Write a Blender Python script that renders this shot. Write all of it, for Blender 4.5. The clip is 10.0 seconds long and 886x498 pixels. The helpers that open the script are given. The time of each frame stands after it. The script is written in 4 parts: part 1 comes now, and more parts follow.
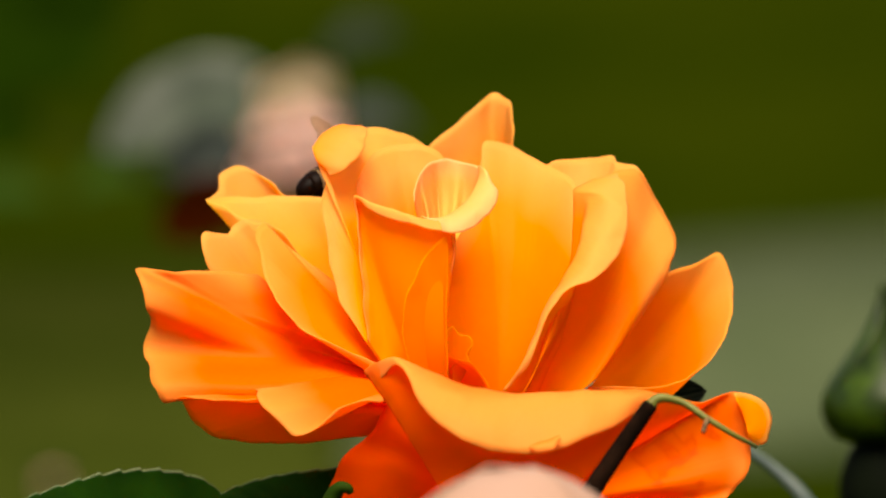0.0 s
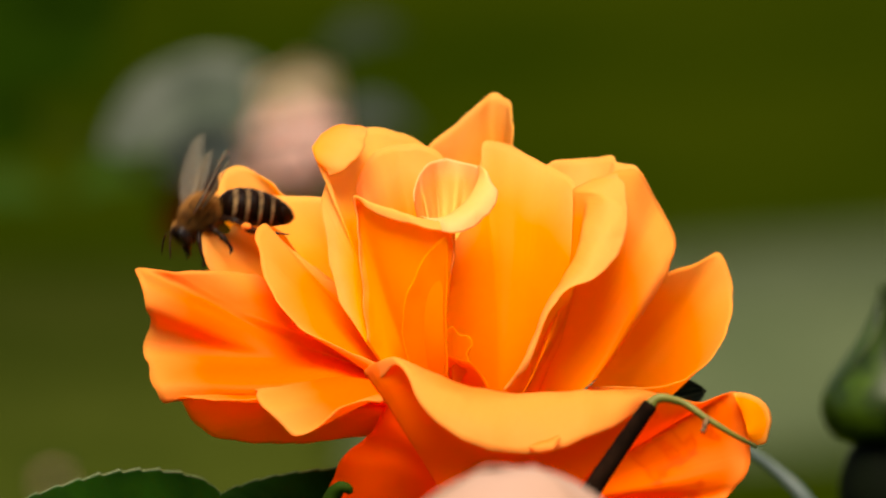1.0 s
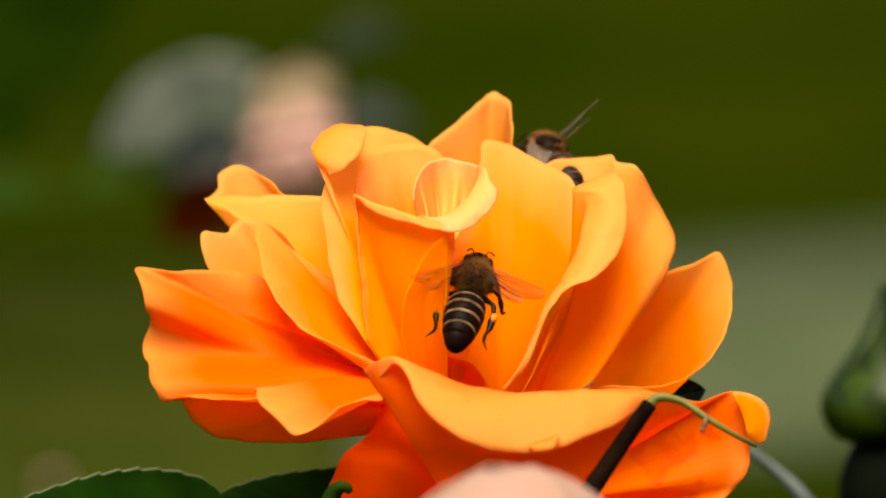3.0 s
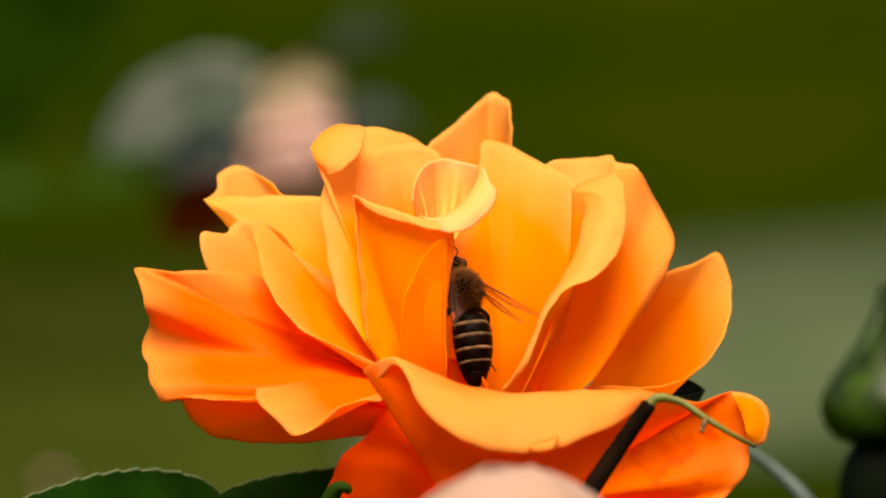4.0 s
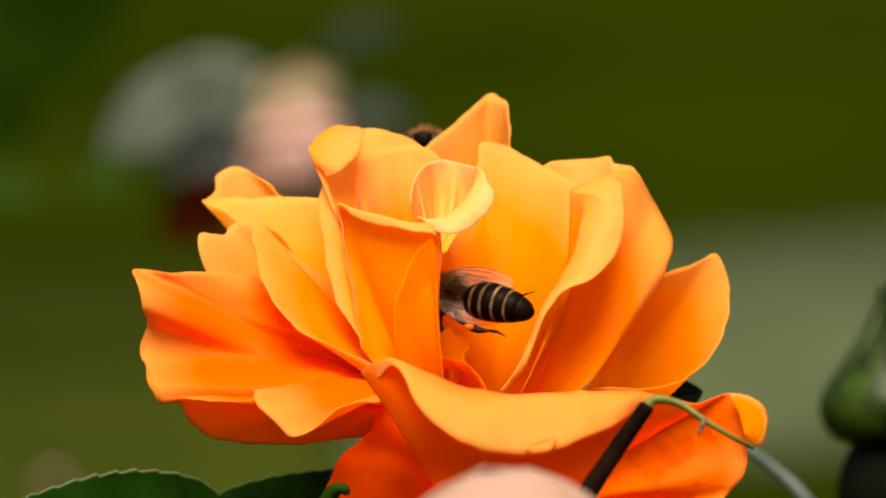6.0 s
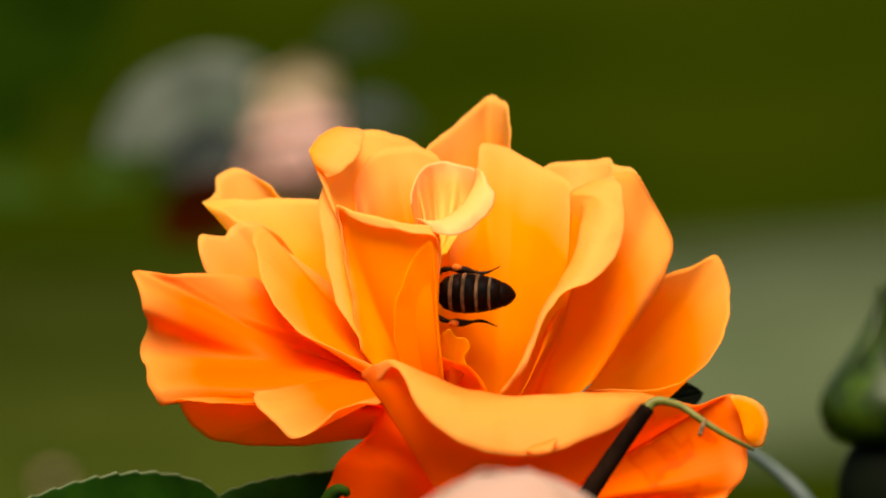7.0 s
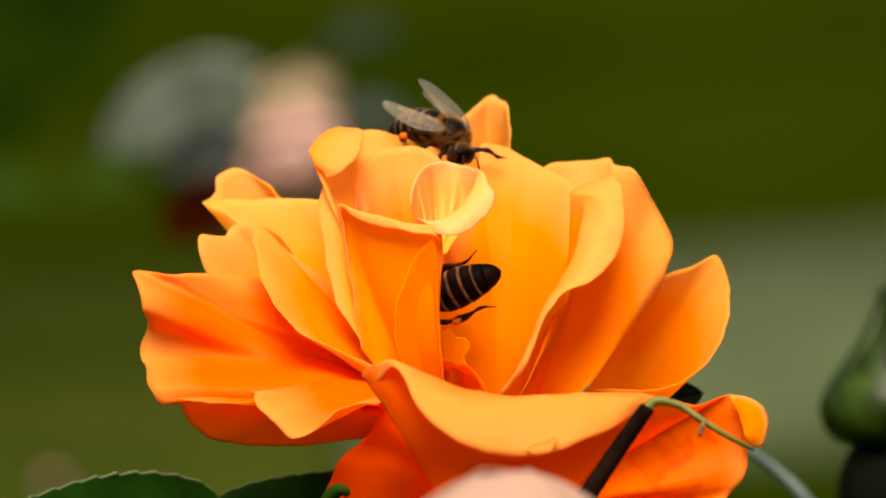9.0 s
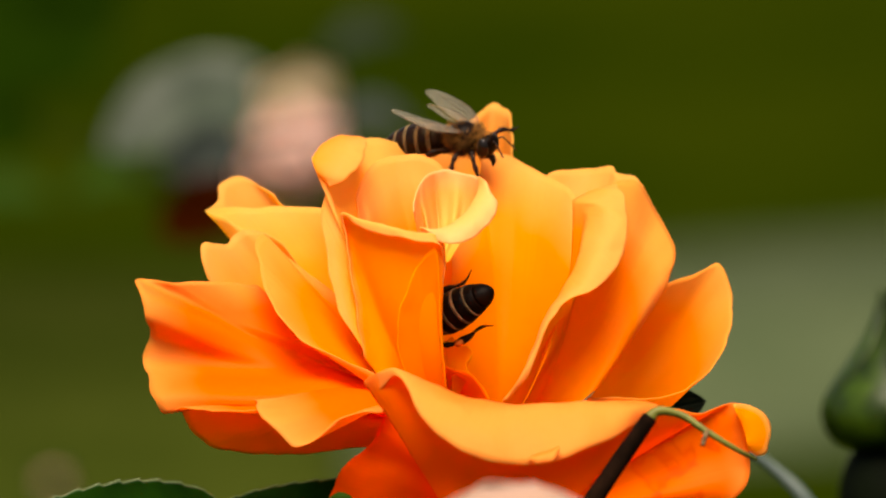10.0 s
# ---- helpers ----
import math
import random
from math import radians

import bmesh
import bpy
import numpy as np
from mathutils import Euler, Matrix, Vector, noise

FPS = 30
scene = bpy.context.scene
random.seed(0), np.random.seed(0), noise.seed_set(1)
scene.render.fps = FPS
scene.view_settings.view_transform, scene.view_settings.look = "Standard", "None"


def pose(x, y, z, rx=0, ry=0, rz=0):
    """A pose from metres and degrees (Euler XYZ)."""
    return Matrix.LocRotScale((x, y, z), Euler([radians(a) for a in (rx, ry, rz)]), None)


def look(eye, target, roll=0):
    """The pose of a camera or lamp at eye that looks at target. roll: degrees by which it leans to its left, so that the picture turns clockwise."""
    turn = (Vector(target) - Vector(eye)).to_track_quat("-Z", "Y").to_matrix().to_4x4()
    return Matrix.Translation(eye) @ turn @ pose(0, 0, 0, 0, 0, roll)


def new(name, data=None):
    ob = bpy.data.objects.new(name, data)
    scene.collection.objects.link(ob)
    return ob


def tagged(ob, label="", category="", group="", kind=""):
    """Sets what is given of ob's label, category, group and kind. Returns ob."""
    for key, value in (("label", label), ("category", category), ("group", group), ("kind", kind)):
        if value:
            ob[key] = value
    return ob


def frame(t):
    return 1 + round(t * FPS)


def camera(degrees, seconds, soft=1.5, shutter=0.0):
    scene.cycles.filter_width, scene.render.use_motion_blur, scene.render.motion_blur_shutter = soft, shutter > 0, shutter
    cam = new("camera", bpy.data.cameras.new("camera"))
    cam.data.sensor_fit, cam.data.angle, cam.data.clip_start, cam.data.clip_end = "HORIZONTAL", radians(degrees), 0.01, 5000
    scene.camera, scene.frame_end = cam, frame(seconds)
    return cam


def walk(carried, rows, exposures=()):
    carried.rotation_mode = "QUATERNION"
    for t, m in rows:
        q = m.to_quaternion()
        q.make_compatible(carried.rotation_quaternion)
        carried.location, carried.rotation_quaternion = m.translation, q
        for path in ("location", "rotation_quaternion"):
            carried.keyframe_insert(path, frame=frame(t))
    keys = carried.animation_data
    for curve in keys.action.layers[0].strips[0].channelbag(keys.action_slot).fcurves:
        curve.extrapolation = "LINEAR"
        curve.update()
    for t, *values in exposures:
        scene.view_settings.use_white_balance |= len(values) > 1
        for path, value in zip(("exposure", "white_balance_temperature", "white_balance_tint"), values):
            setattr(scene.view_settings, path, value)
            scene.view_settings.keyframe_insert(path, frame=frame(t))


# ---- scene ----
cam = camera(6.0, 10.0, 2.0, 0.3)
# the view frame: origin in the bloom, x to the side, y away from the camera, z up; the camera looks down by twelve degrees
VIEW = pose(0, 0, 0.9, -12, 0, 0)
EYE = VIEW @ pose(0, -0.8311, 0, 90, 0, 0)
walk(cam, [(0, EYE), (10.0, EYE)], [(0, 0.6, 7700, 12), (10.0, 0.6, 7700, 12)])
cam.data.dof.use_dof = True
cam.data.dof.focus_distance = 0.822
cam.data.dof.aperture_fstop = 36

# ---- light ----
world = bpy.data.worlds.new("sky")
scene.world = world
world.use_nodes = True
wn = world.node_tree
sky = wn.nodes.new("ShaderNodeTexSky")
sky.sky_type = "NISHITA"
sky.sun_disc = False
SUN_ELEVATION, SUN_TURN = 70, 190
sky.sun_elevation, sky.sun_rotation = radians(SUN_ELEVATION), radians(SUN_TURN)
sky.air_density, sky.dust_density = 1.0, 2.5
wn.links.new(sky.outputs[0], wn.nodes["Background"].inputs[0])
wn.nodes["Background"].inputs[1].default_value = 0.085
sun = new("sun", bpy.data.lights.new("sun", "SUN"))
sun.data.energy, sun.data.angle, sun.data.color = 5.0, radians(40), (1.0, 0.95, 0.86)
a, e = radians(SUN_TURN), radians(SUN_ELEVATION)
sun.matrix_world = look((math.sin(a) * math.cos(e) * 5, math.cos(a) * math.cos(e) * 5, math.sin(e) * 5 + 0.9), (0, 0, 0.9))


# ---- materials ----
def material(name):
    m = bpy.data.materials.new(name)
    m.use_nodes = True
    return m, m.node_tree, m.node_tree.nodes["Principled BSDF"]


def node(tree, kind, **values):
    n = tree.nodes.new(kind)
    for k, v in values.items():
        n.inputs[k.replace("_", " ")].default_value = v
    return n


def ramp(tree, source, *stops):
    n = tree.nodes.new("ShaderNodeValToRGB")
    while len(n.color_ramp.elements) < len(stops):
        n.color_ramp.elements.new(0.5)
    for el, (p, c) in zip(n.color_ramp.elements, stops):
        el.position, el.color = p, (*c, 1)
    tree.links.new(source, n.inputs[0])
    return n


def mixed(tree, kind, fac, a, b):
    n = tree.nodes.new("ShaderNodeMix")
    n.data_type, n.blend_type = "RGBA", kind
    if isinstance(fac, float):
        n.inputs[0].default_value = fac
    else:
        tree.links.new(fac, n.inputs[0])
    for i, v in ((6, a), (7, b)):
        if isinstance(v, tuple):
            n.inputs[i].default_value = (*v, 1)
        else:
            tree.links.new(v, n.inputs[i])
    return n.outputs[2]


def petal_material(name, root, middle, edge, glow, through_share, vein=0.025, blemish=False):
    """A soft petal: colour from the claw to the edge, long fine veins, light let through."""
    m, t, p = material(name)
    uv = t.nodes.new("ShaderNodeUVMap")
    split = t.nodes.new("ShaderNodeSeparateXYZ")
    t.links.new(uv.outputs[0], split.inputs[0])
    blotch = node(t, "ShaderNodeTexNoise", Scale=90.0, Detail=3.0)
    geo = t.nodes.new("ShaderNodeTexCoord")
    t.links.new(geo.outputs["Object"], blotch.inputs["Vector"])
    add = t.nodes.new("ShaderNodeMath")
    add.operation = "MULTIPLY_ADD"
    t.links.new(blotch.outputs[0], add.inputs[0])
    add.inputs[1].default_value = 0.24
    reach = t.nodes.new("ShaderNodeMath")
    reach.operation = "MULTIPLY"
    reach.inputs[1].default_value = 1.0
    t.links.new(split.outputs[1], reach.inputs[0])
    t.links.new(reach.outputs[0], add.inputs[2])
    # edge stop: the petal's own pale rim plus painted sky sheen
    grad = ramp(t, add.outputs[0], (0.1, root), (0.45, middle), (0.8, middle), (1.0, edge))
    stretch = node(t, "ShaderNodeMapping", Scale=(70.0, 2.2, 1.0))
    t.links.new(uv.outputs[0], stretch.inputs[0])
    veins = node(t, "ShaderNodeTexNoise", Scale=1.0, Detail=4.0, Roughness=0.6)
    t.links.new(stretch.outputs[0], veins.inputs["Vector"])
    lines = ramp(t, veins.outputs[0], (0.38, (0.72, 0.62, 0.5)), (0.6, (1, 1, 1)))
    colour = mixed(t, "MULTIPLY", vein * 2.5, grad.outputs[0], lines.outputs[0])
    if blemish:
        spots = node(t, "ShaderNodeTexNoise", Scale=260.0, Detail=2.0, Distortion=0.6)
        t.links.new(geo.outputs["Object"], spots.inputs["Vector"])
        marks = ramp(t, spots.outputs[0], (0.58, (0, 0, 0)), (0.64, (0.7, 0.7, 0.7)), (0.7, (0.2, 0.2, 0.2)))
        colour = mixed(t, "MIX", marks.outputs[0], colour, (0.75, 0.06, 0.0))
    t.links.new(colour, p.inputs["Base Color"])
    p.inputs["Roughness"].default_value = 0.55
    p.inputs["Specular IOR Level"].default_value = 0.12
    cells = node(t, "ShaderNodeTexNoise", Scale=900.0, Detail=2.0)
    t.links.new(geo.outputs["Object"], cells.inputs["Vector"])
    height = t.nodes.new("ShaderNodeMath")
    height.operation = "MULTIPLY_ADD"
    t.links.new(cells.outputs[0], height.inputs[0])
    height.inputs[1].default_value = 0.3
    t.links.new(veins.outputs[0], height.inputs[2])
    bump = node(t, "ShaderNodeBump", Strength=0.1, Distance=0.0005)
    t.links.new(height.outputs[0], bump.inputs["Height"])
    t.links.new(bump.outputs[0], p.inputs["Normal"])
    trans = node(t, "ShaderNodeBsdfTranslucent", Color=(*glow, 1))
    t.links.new(bump.outputs[0], trans.inputs["Normal"])
    mix = node(t, "ShaderNodeMixShader", Fac=through_share)
    t.links.new(p.outputs[0], mix.inputs[1])
    t.links.new(trans.outputs[0], mix.inputs[2])
    t.links.new(mix.outputs[0], t.nodes["Material Output"].inputs[0])
    return m


def plain_material(name, dark, light, scale, rough, spec=0.4, bump=0.2, distance=0.0003, through_share=0.0, detail=5.0):
    m, t, p = material(name)
    geo = t.nodes.new("ShaderNodeTexCoord")
    n1 = node(t, "ShaderNodeTexNoise", Scale=scale, Detail=detail)
    n2 = node(t, "ShaderNodeTexNoise", Scale=scale * 7, Detail=3.0)
    for n in (n1, n2):
        t.links.new(geo.outputs["Object"], n.inputs["Vector"])
    both = mixed(t, "OVERLAY", 0.5, n1.outputs[0], n2.outputs[0])
    grad = ramp(t, both, (0.3, dark), (0.7, light))
    t.links.new(grad.outputs[0], p.inputs["Base Color"])
    p.inputs["Roughness"].default_value = rough
    p.inputs["Specular IOR Level"].default_value = spec
    b = node(t, "ShaderNodeBump", Strength=bump, Distance=distance)
    t.links.new(both, b.inputs["Height"])
    t.links.new(b.outputs[0], p.inputs["Normal"])
    if through_share:
        trans = node(t, "ShaderNodeBsdfTranslucent")
        t.links.new(grad.outputs[0], trans.inputs["Color"])
        mix = node(t, "ShaderNodeMixShader", Fac=through_share)
        t.links.new(p.outputs[0], mix.inputs[1])
        t.links.new(trans.outputs[0], mix.inputs[2])
        t.links.new(mix.outputs[0], t.nodes["Material Output"].inputs[0])
    return m


ORANGE = petal_material("orange_petal", (1.0, 0.172, 0.0), (1.0, 0.196, 0.0), (1.0, 0.46, 0.08), (1.0, 0.352, 0.0), 0.62)
AMBER = petal_material("amber_petal", (1.0, 0.25, 0.0), (1.0, 0.3, 0.001), (1.0, 0.46, 0.08), (1.0, 0.48, 0.001), 0.62)
GOLD = petal_material("golden_petal", (1.0, 0.265, 0.0), (1.0, 0.352, 0.001), (1.0, 0.51, 0.12), (1.0, 0.56, 0.002), 0.62)
# redder orange: shade on the outer petal's underside put into its colour
SHADE_RED = petal_material("shade_red_petal", (1.0, 0.09, 0.0), (1.0, 0.12, 0.0), (1.0, 0.32, 0.04), (1.0, 0.16, 0.0), 0.55)
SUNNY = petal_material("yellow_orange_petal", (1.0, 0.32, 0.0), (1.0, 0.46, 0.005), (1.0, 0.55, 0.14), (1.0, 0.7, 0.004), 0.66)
DEEP = petal_material("deep_orange_petal", (1.0, 0.185, 0.0), (1.0, 0.21, 0.0), (1.0, 0.46, 0.09), (1.0, 0.34, 0.0), 0.61)
WORN = petal_material("worn_orange_petal", (1.0, 0.13, 0.0), (1.0, 0.19, 0.0), (1.0, 0.42, 0.08), (1.0, 0.28, 0.0), 0.58, blemish=True)
CREAM = petal_material("cream_petal", (1.0, 0.42, 0.02), (1.0, 0.56, 0.15), (1.0, 0.6, 0.26), (1.0, 0.68, 0.16), 0.6)
PINK = petal_material("pale_pink_petal", (0.42, 0.28, 0.16), (0.44, 0.265, 0.185), (0.46, 0.29, 0.22), (0.46, 0.26, 0.17), 0.3)


def leaf_material(name, dark, light, margin):
    """A leaf: mottled green, a paler midrib and side ribs, a thin margin with its highlight painted pale."""
    m, t, p = material(name)
    uv = t.nodes.new("ShaderNodeUVMap")
    split = t.nodes.new("ShaderNodeSeparateXYZ")
    t.links.new(uv.outputs[0], split.inputs[0])
    geo = t.nodes.new("ShaderNodeTexCoord")
    n = node(t, "ShaderNodeTexNoise", Scale=160.0, Detail=5.0)
    t.links.new(geo.outputs["Object"], n.inputs["Vector"])
    base = ramp(t, n.outputs[0], (0.3, dark), (0.7, light))
    # margin mask: glints along the toothed edge go into the colour
    rim = ramp(t, split.outputs[0], (0.0, (1, 1, 1)), (0.014, (0, 0, 0)), (0.485, (0, 0, 0)), (0.5, (0.5, 0.5, 0.5)), (0.515, (0, 0, 0)), (0.986, (0, 0, 0)), (1.0, (1, 1, 1)))
    t.links.new(mixed(t, "MIX", rim.outputs[0], base.outputs[0], margin), p.inputs["Base Color"])
    p.inputs["Roughness"].default_value = 0.5
    p.inputs["Specular IOR Level"].default_value = 0.02
    b = node(t, "ShaderNodeBump", Strength=0.4, Distance=0.0005)
    t.links.new(n.outputs[0], b.inputs["Height"])
    t.links.new(b.outputs[0], p.inputs["Normal"])
    trans = node(t, "ShaderNodeBsdfTranslucent")
    t.links.new(base.outputs[0], trans.inputs["Color"])
    mix = node(t, "ShaderNodeMixShader", Fac=0.2)
    t.links.new(p.outputs[0], mix.inputs[1])
    t.links.new(trans.outputs[0], mix.inputs[2])
    t.links.new(mix.outputs[0], t.nodes["Material Output"].inputs[0])
    return m


BRIGHT_PINK = petal_material("bright_pink_petal", (0.85, 0.62, 0.4), (0.88, 0.62, 0.52), (0.9, 0.66, 0.58), (0.88, 0.6, 0.48), 0.35)
PALE_CREAM = petal_material("pale_cream_petal", (0.42, 0.31, 0.16), (0.46, 0.36, 0.21), (0.5, 0.4, 0.26), (0.46, 0.36, 0.2), 0.35)
LEAF = leaf_material("leaf_green", (0.002, 0.014, 0.0006), (0.007, 0.034, 0.0015), (0.2, 0.24, 0.14))
PALE_LEAF = plain_material("pale_leaf", (0.02, 0.032, 0.017), (0.042, 0.056, 0.037), 60, 0.5, 0.3, 0.2, 0.0005, 0.1)
SLATE_LEAF = plain_material("slate_leaf", (0.012, 0.017, 0.013), (0.03, 0.038, 0.034), 60, 0.7, 0.1, 0.2, 0.0005)
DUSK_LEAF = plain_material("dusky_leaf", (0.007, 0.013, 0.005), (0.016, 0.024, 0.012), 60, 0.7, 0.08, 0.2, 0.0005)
DARK_STEM = plain_material("dark_twig", (0.006, 0.01, 0.001), (0.02, 0.025, 0.004), 300, 0.8, 0.05)
RED_LEAF = plain_material("young_red_leaf", (0.012, 0.002, 0.0002), (0.034, 0.005, 0.0005), 60, 0.8, 0.0, 0.2, 0.0005, 0.1)
# darker green with the shade on these leaves put into the colour
SHADED_LEAF = plain_material("shaded_leaf", (0.003, 0.009, 0.0003), (0.008, 0.02, 0.0008), 60, 0.8, 0.0, 0.2, 0.0005)
BRIGHT_LEAF = plain_material("bright_leaf", (0.01, 0.03, 0.001), (0.022, 0.05, 0.003), 60, 0.7, 0.05, 0.2, 0.0005, 0.2)
GREEN_STEM = plain_material("green_stem", (0.07, 0.075, 0.008), (0.15, 0.14, 0.02), 300, 0.5, 0.25)
BROWN_STEM = plain_material("brown_stem", (0.003, 0.0015, 0.0008), (0.012, 0.005, 0.0025), 400, 0.9, 0.02)
BLUE_STEM = plain_material("blue_green_stem", (0.032, 0.05, 0.044), (0.07, 0.095, 0.085), 300, 0.5, 0.3)
BUD = plain_material("bud_green", (0.003, 0.009, 0.0003), (0.033, 0.066, 0.002), 120, 0.4, 0.2)
# near black: the shade below the bud painted into the hip's colour
SHADE_BLACK = plain_material("shade_black", (0.0008, 0.0015, 0.0004), (0.003, 0.005, 0.0015), 160, 0.7, 0.04)
LAWN = plain_material("lawn", (0.0058, 0.0125, 0.0002), (0.0145, 0.0215, 0.0006), 3.0, 0.95, 0.0, 0.5, 0.02)
SUNLIT_LAWN = plain_material("sunlit_lawn", (0.016, 0.025, 0.0025), (0.033, 0.042, 0.006), 6.0, 0.95, 0.0, 0.5, 0.02)
GRAVEL = plain_material("gravel", (0.04, 0.056, 0.026), (0.068, 0.084, 0.044), 8.0, 0.95, 0.0, 0.6, 0.02)
BEE_DARK = plain_material("bee_shell", (0.002, 0.0008, 0.0004), (0.008, 0.0028, 0.001), 700, 0.45, 0.04, 0.3, 0.0001)
BEE_BROWN = plain_material("bee_brown_shell", (0.004, 0.0016, 0.0006), (0.018, 0.006, 0.0018), 700, 0.4, 0.1, 0.3, 0.0001)
BEE_BAND = plain_material("bee_band", (0.045, 0.022, 0.007), (0.22, 0.135, 0.058), 900, 0.75, 0.2, 0.4, 0.0001)
BEE_DIM_BAND = plain_material("bee_dim_band", (0.04, 0.02, 0.007), (0.16, 0.1, 0.045), 900, 0.7, 0.2, 0.4, 0.0001)
BEE_FUR = plain_material("bee_fur", (0.08, 0.025, 0.003), (0.38, 0.16, 0.025), 500, 0.7, 0.3, 0.1, 0.0001, 0.3)
BEE_LEG = plain_material("bee_leg", (0.005, 0.002, 0.001), (0.025, 0.008, 0.003), 800, 0.5, 0.15, 0.2, 0.0001)
BEE_EYE = plain_material("bee_eye", (0.003, 0.002, 0.002), (0.01, 0.006, 0.004), 2500, 0.3, 0.25, 0.2, 0.00005)
POLLEN = plain_material("pollen", (0.55, 0.13, 0.012), (0.85, 0.25, 0.03), 2500, 0.85, 0.2, 0.6, 0.0002)
VEIN = plain_material("wing_vein", (0.03, 0.016, 0.008), (0.09, 0.05, 0.025), 800, 0.4)


def wing_material():
    m, t, p = material("wing_membrane")
    geo = t.nodes.new("ShaderNodeTexCoord")
    n = node(t, "ShaderNodeTexNoise", Scale=500.0, Detail=3.0)
    t.links.new(geo.outputs["Object"], n.inputs["Vector"])
    p.inputs["Base Color"].default_value = (0.54, 0.5, 0.43, 1)
    p.inputs["Roughness"].default_value = 0.2
    b = node(t, "ShaderNodeBump", Strength=0.4, Distance=0.0002)
    t.links.new(n.outputs[0], b.inputs["Height"])
    t.links.new(b.outputs[0], p.inputs["Normal"])
    clear = node(t, "ShaderNodeBsdfTransparent", Color=(0.94, 0.88, 0.76, 1))
    mix = node(t, "ShaderNodeMixShader", Fac=0.09)
    t.links.new(clear.outputs[0], mix.inputs[1])
    t.links.new(p.outputs[0], mix.inputs[2])
    t.links.new(mix.outputs[0], t.nodes["Material Output"].inputs[0])
    return m


MEMBRANE = wing_material()

# ---- helpers for shapes; lengths in millimetres ----
MM = 0.001


def spline(points, count, even=True):
    """A smooth curve through the points, at count + 1 even steps of its length."""
    p = np.array(points, float)
    d = np.linalg.norm(np.diff(p, axis=0), axis=1)
    s = np.concatenate(([0], np.cumsum(np.sqrt(d * d + 1e-9))))
    tan = np.gradient(p, s, axis=0) if len(p) > 2 else np.repeat((p[1:] - p[:1]) / s[1], 2, axis=0)
    q = np.linspace(0, s[-1], count + 1) if even else np.interp(np.linspace(0, len(p) - 1, count + 1), np.arange(len(p)), s)
    i = np.clip(np.searchsorted(s, q, side="right") - 1, 0, len(p) - 2)
    h = (s[i + 1] - s[i])[:, None]
    w = ((q - s[i])[:, None]) / h
    return ((2 * w**3 - 3 * w**2 + 1) * p[i] + (w**3 - 2 * w**2 + w) * h * tan[i]
            + (3 * w**2 - 2 * w**3) * p[i + 1] + (w**3 - w**2) * h * tan[i + 1])


def linked(name, mesh, mat, parent=None, label=""):
    for poly in mesh.polygons:
        poly.use_smooth = True
    mesh.materials.append(mat)
    ob = new(name, mesh)
    ob.parent = parent
    if label:
        ob["label"] = label
    return ob


def part(name, bm, mat, parent=None, label=""):
    mesh = bpy.data.meshes.new(name)
    bm.to_mesh(mesh)
    bm.free()
    return linked(name, mesh, mat, parent, label)


def sheet(name, grid, mat, parent, label="", thick=0.3, reach=None):
    """A mesh from a grid of points (rows, columns, 3), in millimetres, with a thickness."""
    nv, nu = grid.shape[:2]
    verts = (grid.reshape(-1, 3) * MM).tolist()
    faces = [(j * nu + i, j * nu + i + 1, (j + 1) * nu + i + 1, (j + 1) * nu + i) for j in range(nv - 1) for i in range(nu - 1)]
    mesh = bpy.data.meshes.new(name)
    mesh.from_pydata(verts, [], faces)
    layer = mesh.uv_layers.new(name="UVMap")
    for loop in mesh.loops:
        j, i = divmod(loop.vertex_index, nu)
        layer.data[loop.index].uv = (i / (nu - 1), reach[j] if reach is not None else j / (nv - 1))
    ob = linked(name, mesh, mat, parent, label)
    solid = ob.modifiers.new("thickness", "SOLIDIFY")
    solid.thickness, solid.offset = thick * MM, 0
    return ob


